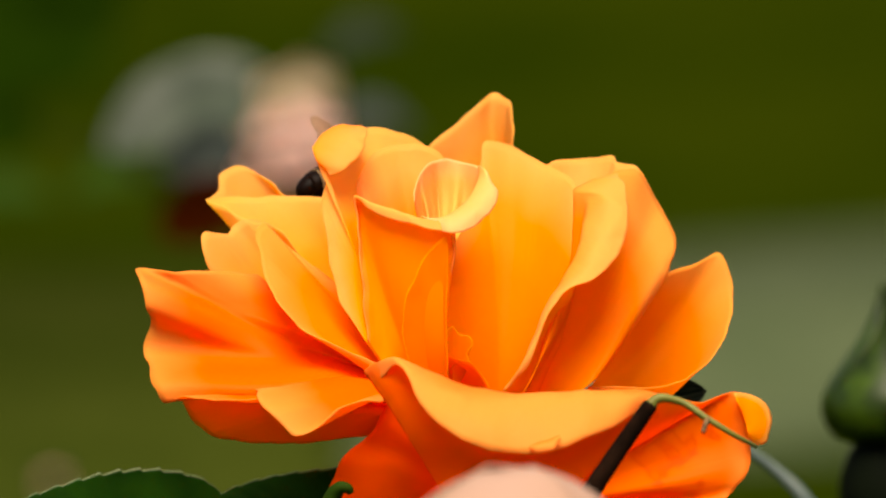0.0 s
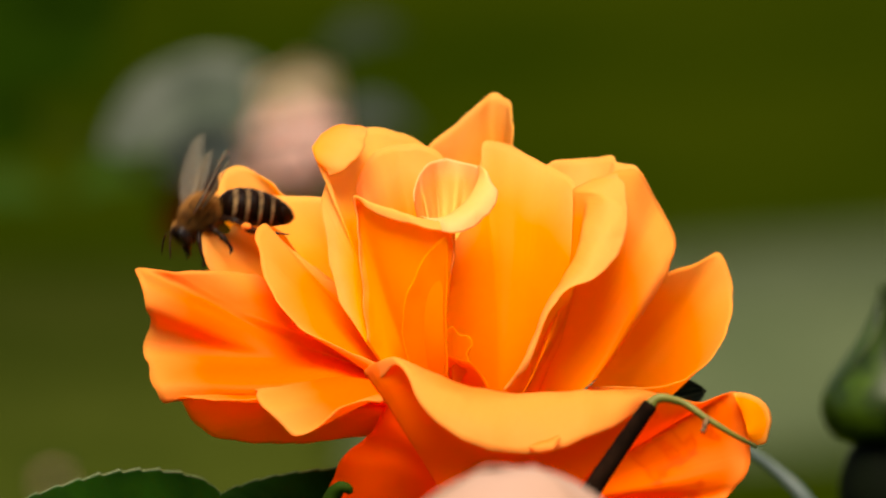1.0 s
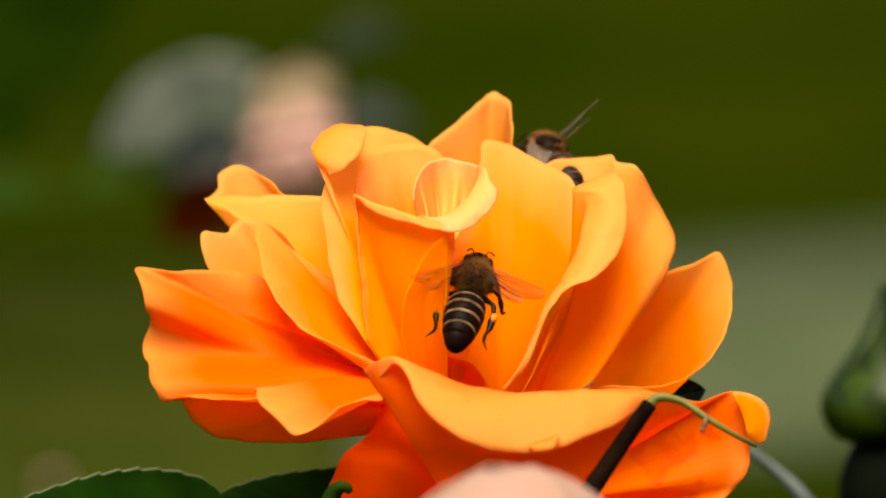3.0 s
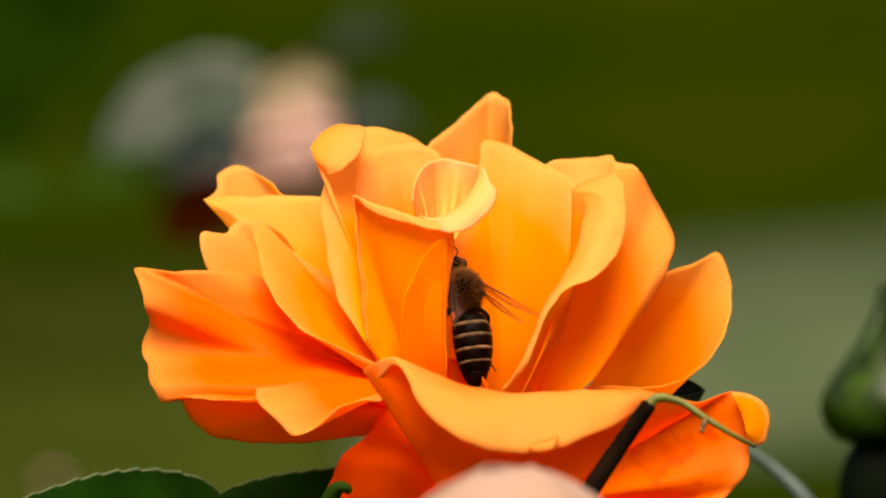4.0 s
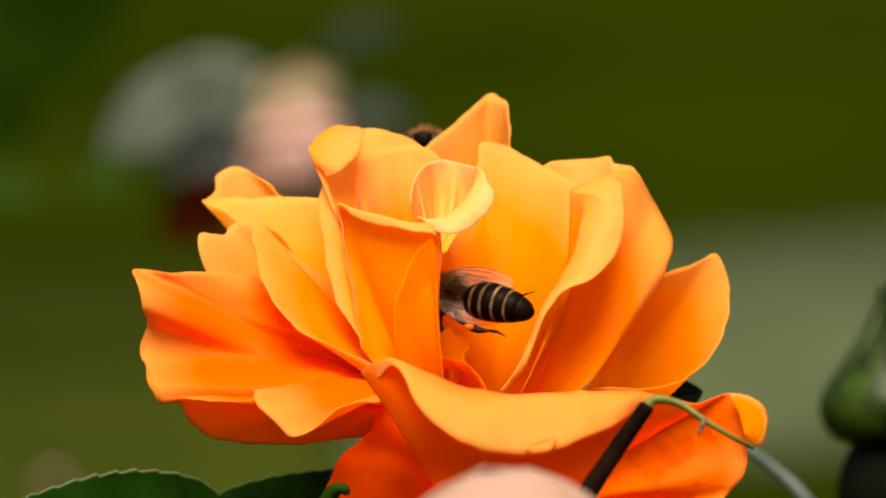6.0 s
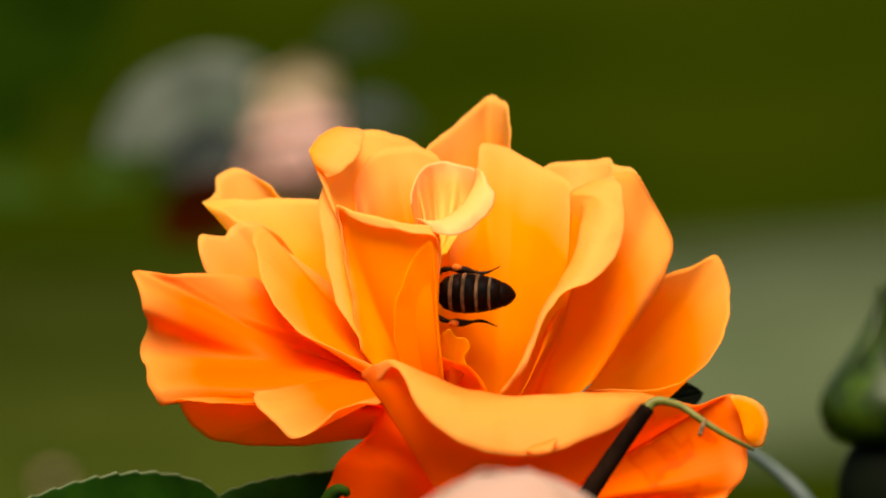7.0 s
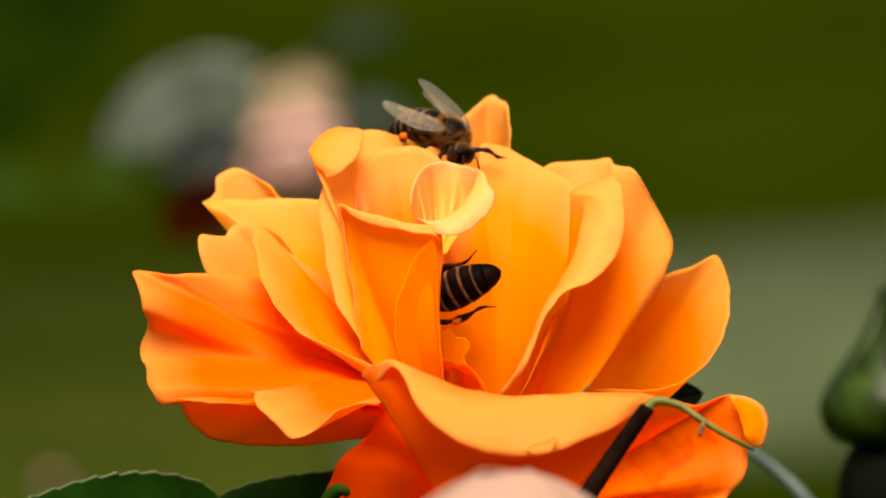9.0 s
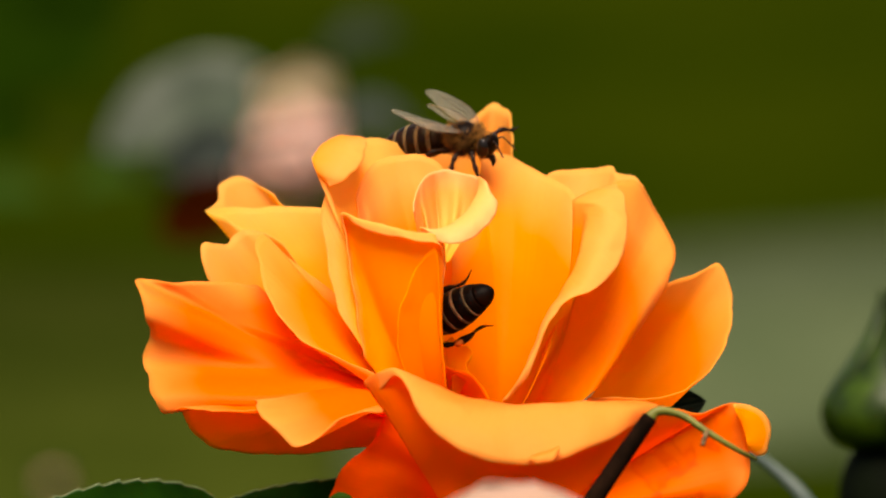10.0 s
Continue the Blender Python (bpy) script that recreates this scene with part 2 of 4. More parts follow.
def petal(parent, origin, rim, base, bulge=(0, 0, 0), cup=(0, 0, 0), lip=None, roll=(0, 0, 0), claw=4.0, wave=0.35, name="petal",
          mat=None, nu=90, nv=36, label="", folds=(), swell=1.0, curl=None, pale=0.9, drift=0.0):
    """A petal that fans out from its claw to a rim; a lip may roll over from the rim to a free edge."""
    top = spline(rim, nu)
    u = np.linspace(0, 1, nu + 1)[:, None]
    side = top[-1] - top[0]
    side = side / (np.linalg.norm(side) + 1e-6)
    root = np.array(base, float) + claw * (u - 0.5) * side
    v = np.linspace(0, 1, nv + 1)
    soft = top.copy()
    for _ in range(nu // 2):
        soft[1:-1] = 0.25 * soft[:-2] + 0.5 * soft[1:-1] + 0.25 * soft[2:]
    rim_line = top
    rows = []
    for w in v:
        top = soft + (rim_line - soft) * w**2.5
        hump = math.sin(math.pi * w**0.9)
        shift = np.array(bulge) + 4 * u * (1 - u) * np.array(cup)
        for middle, width, push in folds:
            shift = shift + np.exp(-(((u - middle + drift * (1 - w)) / width) ** 2)) * np.array(push)
        rows.append(root * (1 - w) + top * w + hump * shift)
    if curl:
        free = top + np.array(curl) * np.clip(np.minimum(7 * u, 7 * (1 - u)), 0, 1)
    if lip:
        free = spline(lip, nu)
    if lip or curl:
        last = rows[-1] - rows[-2]
        up = last / (np.linalg.norm(last, axis=1)[:, None] + 1e-6)
        gap = np.linalg.norm(free - top, axis=1)[:, None]
        middle = (top + free) / 2 + np.array(roll) * np.minimum(1, gap / 3) + up * gap * 0.22
        for w in np.linspace(0, 1, 15)[1:]:
            rows.append(top * (1 - w) ** 2 + 2 * w * (1 - w) * middle + free * w * w)
    g = np.array(rows)
    for j in range(g.shape[0]):
        f = min(1, j / nv)
        for i in range(g.shape[1]):
            p = Vector(g[j, i])
            over = max(0, j - nv) / 14
            body = 4 * f * (1 - f) * swell if j < nv else 3 * over * (1 - over) * swell
            n = noise.noise_vector(p * 0.11) + noise.noise_vector(p * 0.35) * 0.4
            g[j, i] += np.array(n) * wave * f + np.array(noise.noise_vector(p * 0.075 + Vector((7, 3, 1)))) * body
            g[j, i] += np.array(noise.noise_vector(p * 0.9)) * 0.07 * f**4 + np.array(noise.noise_vector(p * 0.42)) * 0.18 * f**6
    reach = [0.78 * min(1, j / nv) + 0.22 * max(0, j - nv) / 14 for j in range(len(g))] if len(g) > nv + 1 else [pale * j / nv for j in range(nv + 1)]
    return sheet(name, g - np.array(origin), mat or ORANGE, parent, label, 0.09, reach)


def curled_edge(parent, origin, line, free, roll, mat, nu=60, nv=16):
    """The rolled margin of a petal: a soft fold from the line where it turns over to its free edge."""
    a, b = spline(line, nu), spline(free, nu)
    middle = (a + b) / 2 + np.array(roll)
    g = np.array([a * (1 - w) ** 2 + 2 * w * (1 - w) * middle + b * w * w for w in np.linspace(0, 1, nv + 1)])
    for j in range(nv + 1):
        for i in range(nu + 1):
            g[j, i] += np.array(noise.noise_vector(Vector(g[j, i]) * 0.35)) * 0.3 * (j / nv) + np.array(noise.noise_vector(Vector(g[j, i]) * 0.9)) * 0.12 * (j / nv)
    return sheet("curled_edge", g - np.array(origin), mat, parent, "", 0.09, [0.7 + 0.25 * j / nv for j in range(nv + 1)])


def tube(points, radii, sides=10, count=None):
    """A bmesh tube along a smooth curve, with its own radius at each given point."""
    count = count or 6 * (len(points) - 1)
    c = spline(points, count, False)
    r = np.interp(np.linspace(0, 1, count + 1), np.linspace(0, 1, len(radii)), radii)
    bm = bmesh.new()
    rings = []
    ref = Vector((0.3, 0.2, 1)).normalized()
    for k in range(count + 1):
        d = Vector(c[min(k + 1, count)] - c[max(k - 1, 0)]).normalized()
        x = d.cross(ref)
        if x.length < 0.05:
            x = d.cross(Vector((1, 0, 0)))
        x.normalize()
        y = d.cross(x)
        rings.append([bm.verts.new((Vector(c[k]) + (x * math.cos(q) + y * math.sin(q)) * r[k]) * MM)
                      for q in (2 * math.pi * s / sides for s in range(sides))])
    for a, b in zip(rings, rings[1:]):
        for s in range(sides):
            bm.faces.new((a[s], a[(s + 1) % sides], b[(s + 1) % sides], b[s]))
    bm.faces.new(rings[0][::-1])
    bm.faces.new(rings[-1])
    bmesh.ops.recalc_face_normals(bm, faces=bm.faces)
    return bm


def blob(centre, radii, segments=24, rings=16, turn=None):
    bm = bmesh.new()
    m = Matrix.Translation(Vector(centre) * MM) @ (turn or Matrix.Identity(4)) @ Matrix.Diagonal((*(Vector(radii) * MM), 1))
    bmesh.ops.create_uvsphere(bm, u_segments=segments, v_segments=rings, radius=1, matrix=m)
    return bm


def leaf(parent, origin, base, tip, normal, width, mat, name="leaf", teeth=11, bend=3.0, fold=0.25, label="", peak=0.8):
    """A rose leaflet: toothed edge, folded along its midrib, bent along its length, with a midrib and side ribs in relief."""
    b, t, n = Vector(base), Vector(tip), Vector(normal).normalized()
    along = t - b
    side = along.cross(n).normalized()
    n = side.cross(along).normalized()
    ns, nw = teeth * 8, 16
    g = np.zeros((ns + 1, 2 * nw + 1, 3))
    for k in range(ns + 1):
        s = k / ns
        half = width / 2 * (math.sin(math.pi * s**peak) ** 0.75 if 0 < s < 1 else 0.0)
        tooth = (1 - (s * teeth) % 1.0) * width * 0.035 * (1 if 0.04 < s < 0.97 else 0)
        for w in range(-nw, nw + 1):
            f = w / nw
            rib = 0.18 * math.sin((s * teeth - abs(f) * 1.6) * 2 * math.pi) * abs(f) * (1 - abs(f))
            p = b + along * s + side * f * (half + tooth * abs(f) ** 4) + n * (abs(f) * half * fold - bend * (2 * s - 1) ** 2 + bend + rib - 0.25 * (w == 0))
            p += noise.noise_vector(p * 0.08) * 0.8
            g[k, w + nw] = p
    return sheet(name, g - np.array(origin), mat, parent, label, 0.28)


def thing(name, m, label, category, group="", kind=""):
    ob = new(name)
    ob.matrix_world = m
    return tagged(ob, label, category, group, kind)


def at(x, y, z):
    """A pose at a place of the view frame, given in millimetres."""
    return VIEW @ pose(x * MM, y * MM, z * MM)


# ---- ground and distance ----
def ground():
    bm = bmesh.new()
    bmesh.ops.create_grid(bm, x_segments=60, y_segments=60, size=300)
    for v in bm.verts:
        v.co.z = 0
    ob = part("ground", bm, LAWN)
    tagged(ob, "mown dark green lawn stretching to the distance", "lawn", kind="structure")
    strip("path", [(0.0, 4.12, 0), (0.3, 4.24, 0), (1.0, 4.28, 0), (3.0, 4.4, 0)], [(-0.06, 3.62, 0), (0.3, 3.72, 0), (1.0, 3.8, 0), (3.0, 3.9, 0)], GRAVEL,
          "pale grey-green gravel path beside the lawn", "path")
    # strip added on the lawn, its sunlit tone painted as lighter olive
    strip("sunlit_lawn", [(-3.0, 3.9, 0), (-1.0, 4.05, 0), (-0.4, 4.1, 0), (-0.02, 4.15, 0)], [(-3.0, 2.6, 0), (-1.0, 2.7, 0), (-0.4, 2.9, 0), (-0.08, 3.0, 0)], SUNLIT_LAWN,
          "added olive strip for the lighter, sunlit lawn beside the path", "grass")


def strip(name, far, near, mat, label, category):
    """A thin bed on the ground between two smooth edges, with its own rim."""
    bm = bmesh.new()
    rows = [[bm.verts.new((p[0], p[1], z)) for p in spline(c, 30)] for c in (far, near) for z in (0.012, -0.02)]
    for i in range(30):
        bm.faces.new((rows[0][i], rows[0][i + 1], rows[2][i + 1], rows[2][i]))
        bm.faces.new((rows[0][i], rows[0][i + 1], rows[1][i + 1], rows[1][i]))
        bm.faces.new((rows[2][i], rows[2][i + 1], rows[3][i + 1], rows[3][i]))
    bmesh.ops.recalc_face_normals(bm, faces=bm.faces)
    tagged(part(name, bm, mat), label, category, kind="structure")


ground()
ROOT = (3.68, 2.0, -24.45)


# ---- the orange rose ----
def rose():
    ob = thing("rose", at(*ROOT), "fully open orange garden rose with ruffled petals on a green stem", "rose")

    def p(rim, base, **k):
        return petal(ob, ROOT, rim, base, **k)

    def folded(line, free, roll, mat):
        return curled_edge(ob, ROOT, line, free, roll, mat)

    parts = {}
    # the back of the bloom
    for k, (x0, x1, y, top) in enumerate(((-12, 2, 19, 4), (-1, 12, 21, 3), (7, 17, 15, 5), (-17, -8, 14, 3))):
        rim = [(x0 + (x1 - x0) * f, y + 3 * math.sin(math.pi * f), top - 6 * (2 * f - 1) ** 2) for f in (0, 0.2, 0.4, 0.6, 0.8, 1)]
        p(rim, (2, 4, -20), bulge=(0, 6, -2), wave=0.4, mat=AMBER)
    # behind
    p([(-2.21, 16.0, 7.98), (-1.53, 18.0, 10.39), (0.91, 20.0, 12.46), (3.76, 21.0, 14.87), (5.3, 22.0, 15.85), (6.15, 21.0, 15.32), (6.92, 17.0, 14.34), (7.01, 15.0, 11.93), (6.89, 14.0, 9.38)], (3.69, 5.0, -17.83), bulge=(0, 5, 0), wave=0.15, mat=GOLD)
    p([(-23.73, 10.0, 5.12), (-22.51, 13.0, 5.92), (-22.14, 16.0, 7.87), (-20.64, 17.0, 8.56), (-18.94, 17.0, 7.99), (-17.21, 16.0, 6.74), (-15.76, 14.0, 5.54), (-12.62, 12.0, 5.02)], (2.57, 5.0, -16.71), bulge=(0, 5, -1), wave=0.1, mat=GOLD)
    p([(-19.81, 6.0, 3.19), (-21.79, 7.0, 4.37), (-23.7, 9.0, 5.11), (-21.59, 10.0, 5.29), (-18.78, 10.0, 5.4), (-15.41, 10.0, 5.45), (-12.02, 9.0, 5.33), (-8.08, 8.0, 5.1)], (2.01, 0.0, -16.67), bulge=(0, -1, -2), wave=0.1, mat=SUNNY)
    p([(-22.11, -2.0, -2.27), (-22.83, -2.0, -1.83), (-23.5, -2.0, -0.5), (-23.75, -1.0, 1.61), (-22.47, 1.0, 1.78), (-21.13, 3.0, 1.84), (-20.6, 4.0, 2.57), (-19.65, 4.0, 3.18), (-18.0, 5.0, 2.96), (-15.85, 4.0, 1.73)], (0.89, -2.0, -16.57), bulge=(0, 2, -2), wave=0.15, mat=GOLD)
    p([(8.76, 9.0, 6.23), (10.18, 10.0, 8.49), (12.72, 11.0, 9.12), (14.97, 11.0, 9.34), (16.92, 10.0, 9.56), (17.18, 9.0, 8.93), (19.1, 7.0, 8.46), (19.9, 5.0, 7.6)], (6.48, 4.0, -16.69), bulge=(0, -1, 0), wave=0.3, pale=1.0, mat=GOLD)
    # the heart
    p([(-1.61, -1.72, -7.15), (-1.22, 1.32, -1.05), (0.06, 3.61, 2.84), (2.01, 6.04, 5.65), (3.48, 8.29, 7.91), (3.71, 9.77, 9.38), (4.0, 10.5, 10.75), (5.41, 11.0, 10.75), (6.81, 11.0, 10.35), (8.49, 9.76, 9.33), (10.16, 8.45, 8.41), (12.08, 6.19, 7.61), (13.17, 3.72, 6.2), (14.23, 0.79, 3.4), (13.62, -2.5, -0.5), (11.93, -4.79, -4.37)],
      (5.9, 0.0, -16.91), bulge=(0, -2.5, 0), wave=0.15, mat=GOLD)
    p([(-8.07, -4.0, 4.37), (-8.31, -2.0, 6.43), (-7.72, 0.0, 8.67), (-6.35, 2.0, 9.97), (-4.68, 3.0, 10.54), (-2.17, 3.0, 10.54), (-0.5, 3.0, 9.65), (0.33, 3.0, 7.86)], (-1.33, 0.0, -15.5), bulge=(0, -2, 0), wave=0.55, pale=1.0, mat=GOLD, folds=((0.3, 0.06, (0, -0.9, 0)), (0.62, 0.06, (0, 0.9, 0))))
    p([(-2.81, -7.0, 4.9), (-2.54, -5.0, 6.79), (-1.88, -3.0, 8.14), (-0.78, -1.5, 8.82), (0.44, -1.0, 9.04), (1.72, -1.0, 8.71), (2.99, -2.0, 8.31), (3.81, -4.0, 7.46)],
      (-0.66, -8.0, -0.5), bulge=(0, 3.0, 0), claw=3.0, wave=0.2, swell=0.6, mat=CREAM, folds=((0.3, 0.06, (0, -1.3, 0)), (0.5, 0.05, (0, 0.9, 0)), (0.7, 0.06, (0, -1.0, 0))))
    p([(-10.11, -9.5, -4.89), (-11.44, -8.0, 1.15), (-11.79, -7.0, 5.02), (-11.35, -6.6, 7.11), (-11.51, -6.9, 8.16), (-12.34, -7.0, 8.82), (-12.68, -6.6, 9.76), (-12.27, -4.0, 10.83), (-11.31, -1.2, 11.81), (-10.24, 1.4, 12.35), (-8.89, 5.0, 12.02), (-5.27, 8.0, 11.95), (-2.47, 10.0, 10.85), (-1.35, 11.0, 10.08)],
      (-0.77, -3.0, -17.66), bulge=(0, -3, 0), wave=0.2, pale=1.0, mat=SUNNY)
    folded([(-11.46, -7.2, 7.77), (-12.33, -7.4, 8.64), (-12.67, -7.0, 9.64), (-12.31, -5.2, 10.82), (-11.41, -2.8, 11.74), (-10.22, -0.2, 12.33), (-8.69, 2.2, 12.25)],
           [(-11.12, -7.8, 7.43), (-9.8, -7.9, 7.76), (-8.7, -7.2, 8.54), (-7.94, -5.8, 9.65), (-7.63, -4.2, 10.67), (-7.43, -2.0, 11.36), (-7.57, 1.5, 11.97)], (0, -0.3, 0.2), GOLD)
    parts["front"] = p([(-7.41, -10.0, -8.84), (-7.86, -9.0, -2.14), (-8.2, -8.0, 2.26), (-8.53, -7.5, 5.4), (-7.36, -9.0, 4.62), (-4.6, -11.0, 3.51), (-2.3, -12.0, 2.85), (0.88, -12.5, 1.92), (1.04, -12.0, -0.05), (0.38, -11.5, -3.51), (0.27, -10.0, -11.75)],
                       (-0.77, -8.0, -17.0), bulge=(0, -2, 0), wave=0.12, mat=GOLD, roll=(0, -0.8, 0.5),
                       lip=[(-7.41, -10.2, -8.83), (-7.85, -9.4, -2.2), (-8.19, -9.0, 2.03), (-8.35, -9.0, 4.89), (-7.3, -10.5, 4.0), (-4.54, -12.6, 2.9), (-2.3, -13.6, 2.24), (0.77, -13.4, 1.37), (1.04, -12.4, -0.27), (0.38, -11.8, -3.51), (0.27, -10.2, -11.74)])
    parts["overlap"] = p([(-3.28, -13.0, -11.54), (-3.99, -13.3, -8.15), (-3.94, -13.3, -5.69), (-2.95, -13.0, -2.68), (-1.42, -12.8, 0.05), (-0.05, -13.0, 1.26), (0.22, -13.2, -3.23), (0.22, -13.2, -7.33), (0.33, -13.0, -11.7)],
                         (-0.88, -9.0, -16.71), bulge=(0, -0.4, 0), wave=0.06, swell=0.3, pale=0.6, mat=GOLD)
    folded([(-2.31, -9.5, 3.13), (-1.21, -10.5, 3.02), (0.22, -11.5, 3.34), (1.7, -10.5, 4.33), (2.86, -8.0, 5.83), (3.42, -5.0, 7.23), (3.38, -3.0, 8.3)],
           [(-2.14, -10.0, 2.91), (-0.88, -12.2, 2.24), (0.55, -14.0, 1.53), (2.95, -13.2, 2.35), (4.6, -11.0, 4.0), (5.28, -9.0, 5.44), (4.52, -6.0, 7.12)], (0, -1.2, 0.6), CREAM)
    p([(-0.22, -5.0, -8.23), (0.33, -6.0, -7.67), (0.88, -6.0, -7.34), (1.54, -6.0, -8.11), (2.54, -6.0, -8.33), (2.92, -6.0, -9.1), (2.32, -6.0, -9.65), (2.7, -6.0, -10.98), (1.71, -6.0, -10.64), (0.77, -6.0, -11.09)], (0.88, -4.0, -13.77), claw=2, wave=0.3, swell=0, pale=0.75, mat=SUNNY, name="petaloid")
    # added petal in deep orange, standing in for the shaded hollow
    p([(0.0, -6.5, -10.2), (1.32, -7.0, -10.52), (2.81, -7.5, -11.07), (3.74, -8.0, -12.05), (4.62, -9.0, -13.46)], (0.89, -3.0, -14.56), bulge=(0, 1.5, 0), claw=2, wave=0.1, swell=0.2, pale=0.6, mat=DEEP, nu=30, nv=14)
    # the right side
    p([(17.91, 3.68, -4.97), (22.88, 5.65, -2.07), (24.99, 6.89, -1.35), (27.54, 8.0, -0.22), (28.25, 7.61, -2.19), (28.42, 4.12, -6.65), (27.28, 0.21, -9.39), (24.67, -3.61, -11.84), (22.39, -5.99, -12.96), (19.04, -8.0, -13.37), (14.03, -11.0, -13.32)],
      (8.08, -3.0, -16.83), bulge=(2, 3, -2), wave=0.2, mat=AMBER)
    p([(9.5, -14.0, -8.68), (10.99, -13.0, -4.32), (14.11, -6.69, 1.15), (15.3, -1.74, 5.6), (16.72, 0.0, 7.62), (19.27, 2.0, 7.86), (19.95, 2.5, 7.3), (21.24, 2.82, 4.79), (22.33, 1.74, 2.84), (22.89, 0.01, 0.61), (22.52, -1.27, -0.78), (20.79, -4.0, -4.37), (17.41, -7.0, -9.31)],
      (7.35, -11.0, -16.28), bulge=(1, -4.5, 0), wave=0.15, swell=0.7, pale=1.0, mat=AMBER)
    p([(5.95, -15.0, -13.58), (7.68, -16.0, -11.12), (8.77, -16.0, -8.12), (9.86, -16.0, -5.12), (11.24, -15.0, -3.05), (12.91, -13.0, 0.05), (13.72, -10.0, 3.07), (13.54, -8.0, 5.28), (12.56, -7.0, 5.78), (14.69, -5.0, 6.9), (16.66, -3.0, 7.58)],
      (8.02, -9.0, -16.71), bulge=(1, -1, 0), wave=0.1, mat=GOLD,
      lip=[(6.16, -16.0, -13.62), (8.04, -18.0, -11.25), (9.29, -18.5, -8.31), (10.32, -18.5, -5.49), (11.62, -18.5, -3.97), (14.48, -17.0, -2.78), (16.99, -14.0, -0.05), (17.93, -11.0, 3.34), (17.72, -8.0, 5.83), (17.52, -7.0, 6.67), (17.15, -6.0, 7.11), (16.92, -4.0, 7.46)], roll=(0, -1, 0))
    # the left side
    p([(-6.79, -12.0, -10.9), (-10.07, -12.0, -9.36), (-13.37, -11.5, -7.89), (-15.74, -10.5, -5.7), (-17.16, -8.5, -3.24), (-17.87, -6.0, -0.22), (-18.05, -3.0, 2.27), (-17.4, -2.0, 2.6), (-15.74, -2.0, 0.89), (-12.4, -3.0, -1.83), (-8.4, -4.0, -4.92), (-5.19, -5.0, -8.23)], (0.33, -6.0, -17.59), bulge=(0, -2, 0), wave=0.15, mat=AMBER)
    p([(-16.91, 1.0, -4.39), (-17.67, 0.0, -2.83), (-19.07, -2.0, -2.22), (-22.34, -4.0, -1.88), (-26.21, -4.0, -2.05), (-29.73, -3.0, -1.77), (-29.44, -8.0, -3.41), (-28.98, -8.5, -5.44), (-28.57, -6.0, -7.56), (-29.23, -6.0, -8.99), (-28.69, -9.0, -10.94), (-27.84, -13.0, -13.62), (-27.02, -13.0, -14.82), (-26.3, -13.0, -14.6), (-25.56, -14.0, -14.09), (-23.65, -16.0, -14.38), (-20.88, -17.5, -14.52), (-18.15, -18.0, -14.4), (-14.37, -17.0, -14.42)],
      (0.06, -6.0, -15.2), bulge=(0, -1.5, 0), wave=0.15, swell=1.6, pale=0.84, drift=0.25, mat=ORANGE, folds=((0.12, 0.1, (0, 0.9, 0)), (0.36, 0.08, (0, -0.8, 0.2)), (0.52, 0.09, (0, 1.5, -0.2)), (0.74, 0.12, (0, -2.6, 0.8))))
    p([(-26.64, -7.5, -13.71), (-25.63, -8.5, -14.57), (-24.5, -9.5, -16.31), (-22.6, -10.5, -17.83), (-19.97, -10.5, -18.43), (-16.68, -10.5, -18.65), (-12.83, -10.5, -18.65), (-9.44, -10.5, -18.21), (-5.18, -6.0, -17.59)],
      (0.06, -5.0, -15.85), bulge=(0, -5, 1.5), wave=0.15, pale=0.7, mat=AMBER)
    p([(-6.93, 5.0, -8.89), (-10.84, 5.0, -9.17), (-14.74, 4.0, -9.88), (-16.37, 2.0, -11.64), (-17.98, -6.0, -12.74), (-18.06, -15.0, -13.58), (-17.57, -20.0, -14.64), (-16.72, -21.5, -15.48), (-15.36, -22.0, -16.77), (-14.27, -22.5, -17.62), (-13.03, -22.5, -17.46), (-11.57, -22.0, -16.5), (-9.96, -21.5, -15.1), (-7.8, -21.0, -14.46), (-6.07, -20.5, -14.58), (-5.11, -18.0, -13.81)],
      (0.06, -7.0, -14.2), bulge=(0, -1.8, 1.0), wave=0.08, pale=0.9, mat=ORANGE)
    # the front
    p([(-5.11, -18.0, -14.08), (-6.09, -18.0, -16.25), (-7.84, -17.0, -18.18), (-9.47, -17.0, -19.81), (-10.84, -16.0, -22.83), (-11.95, -15.0, -25.59), (-10.04, -15.0, -29.4)], (5.31, -4.0, -25.38), bulge=(0, -5, 0), wave=0.3, pale=0.65, mat=SHADE_RED)
    p([(15.0, -18.0, -15.16), (20.71, -18.0, -13.91), (24.82, -17.0, -14.69), (28.39, -16.0, -13.68), (29.2, -16.0, -14.0), (29.31, -16.0, -16.29), (29.64, -16.0, -19.02), (29.06, -17.0, -21.99), (27.81, -17.0, -23.24), (25.87, -18.0, -24.95), (19.87, -19.0, -28.17)],
      (6.41, -5.0, -25.35), bulge=(0, -4, 0), wave=0.3, swell=1.6, pale=0.75, mat=WORN, folds=((0.33, 0.05, (0, 2.5, -1)), (0.62, 0.06, (0, -1.5, 0)), (0.75, 0.05, (0, 1.5, 0))))
    p([(27.97, -17.0, -13.77), (29.11, -15.5, -13.79), (30.66, -15.0, -14.4), (31.59, -15.0, -15.77), (31.55, -16.0, -17.49), (31.15, -16.5, -18.46), (30.26, -17.0, -18.67), (29.37, -17.5, -18.16)], (28.93, -17.5, -16.15), bulge=(0, -0.4, 0), wave=0.03, swell=0.1, claw=1.5, mat=GOLD, name="curled_edge", nu=30, nv=12)
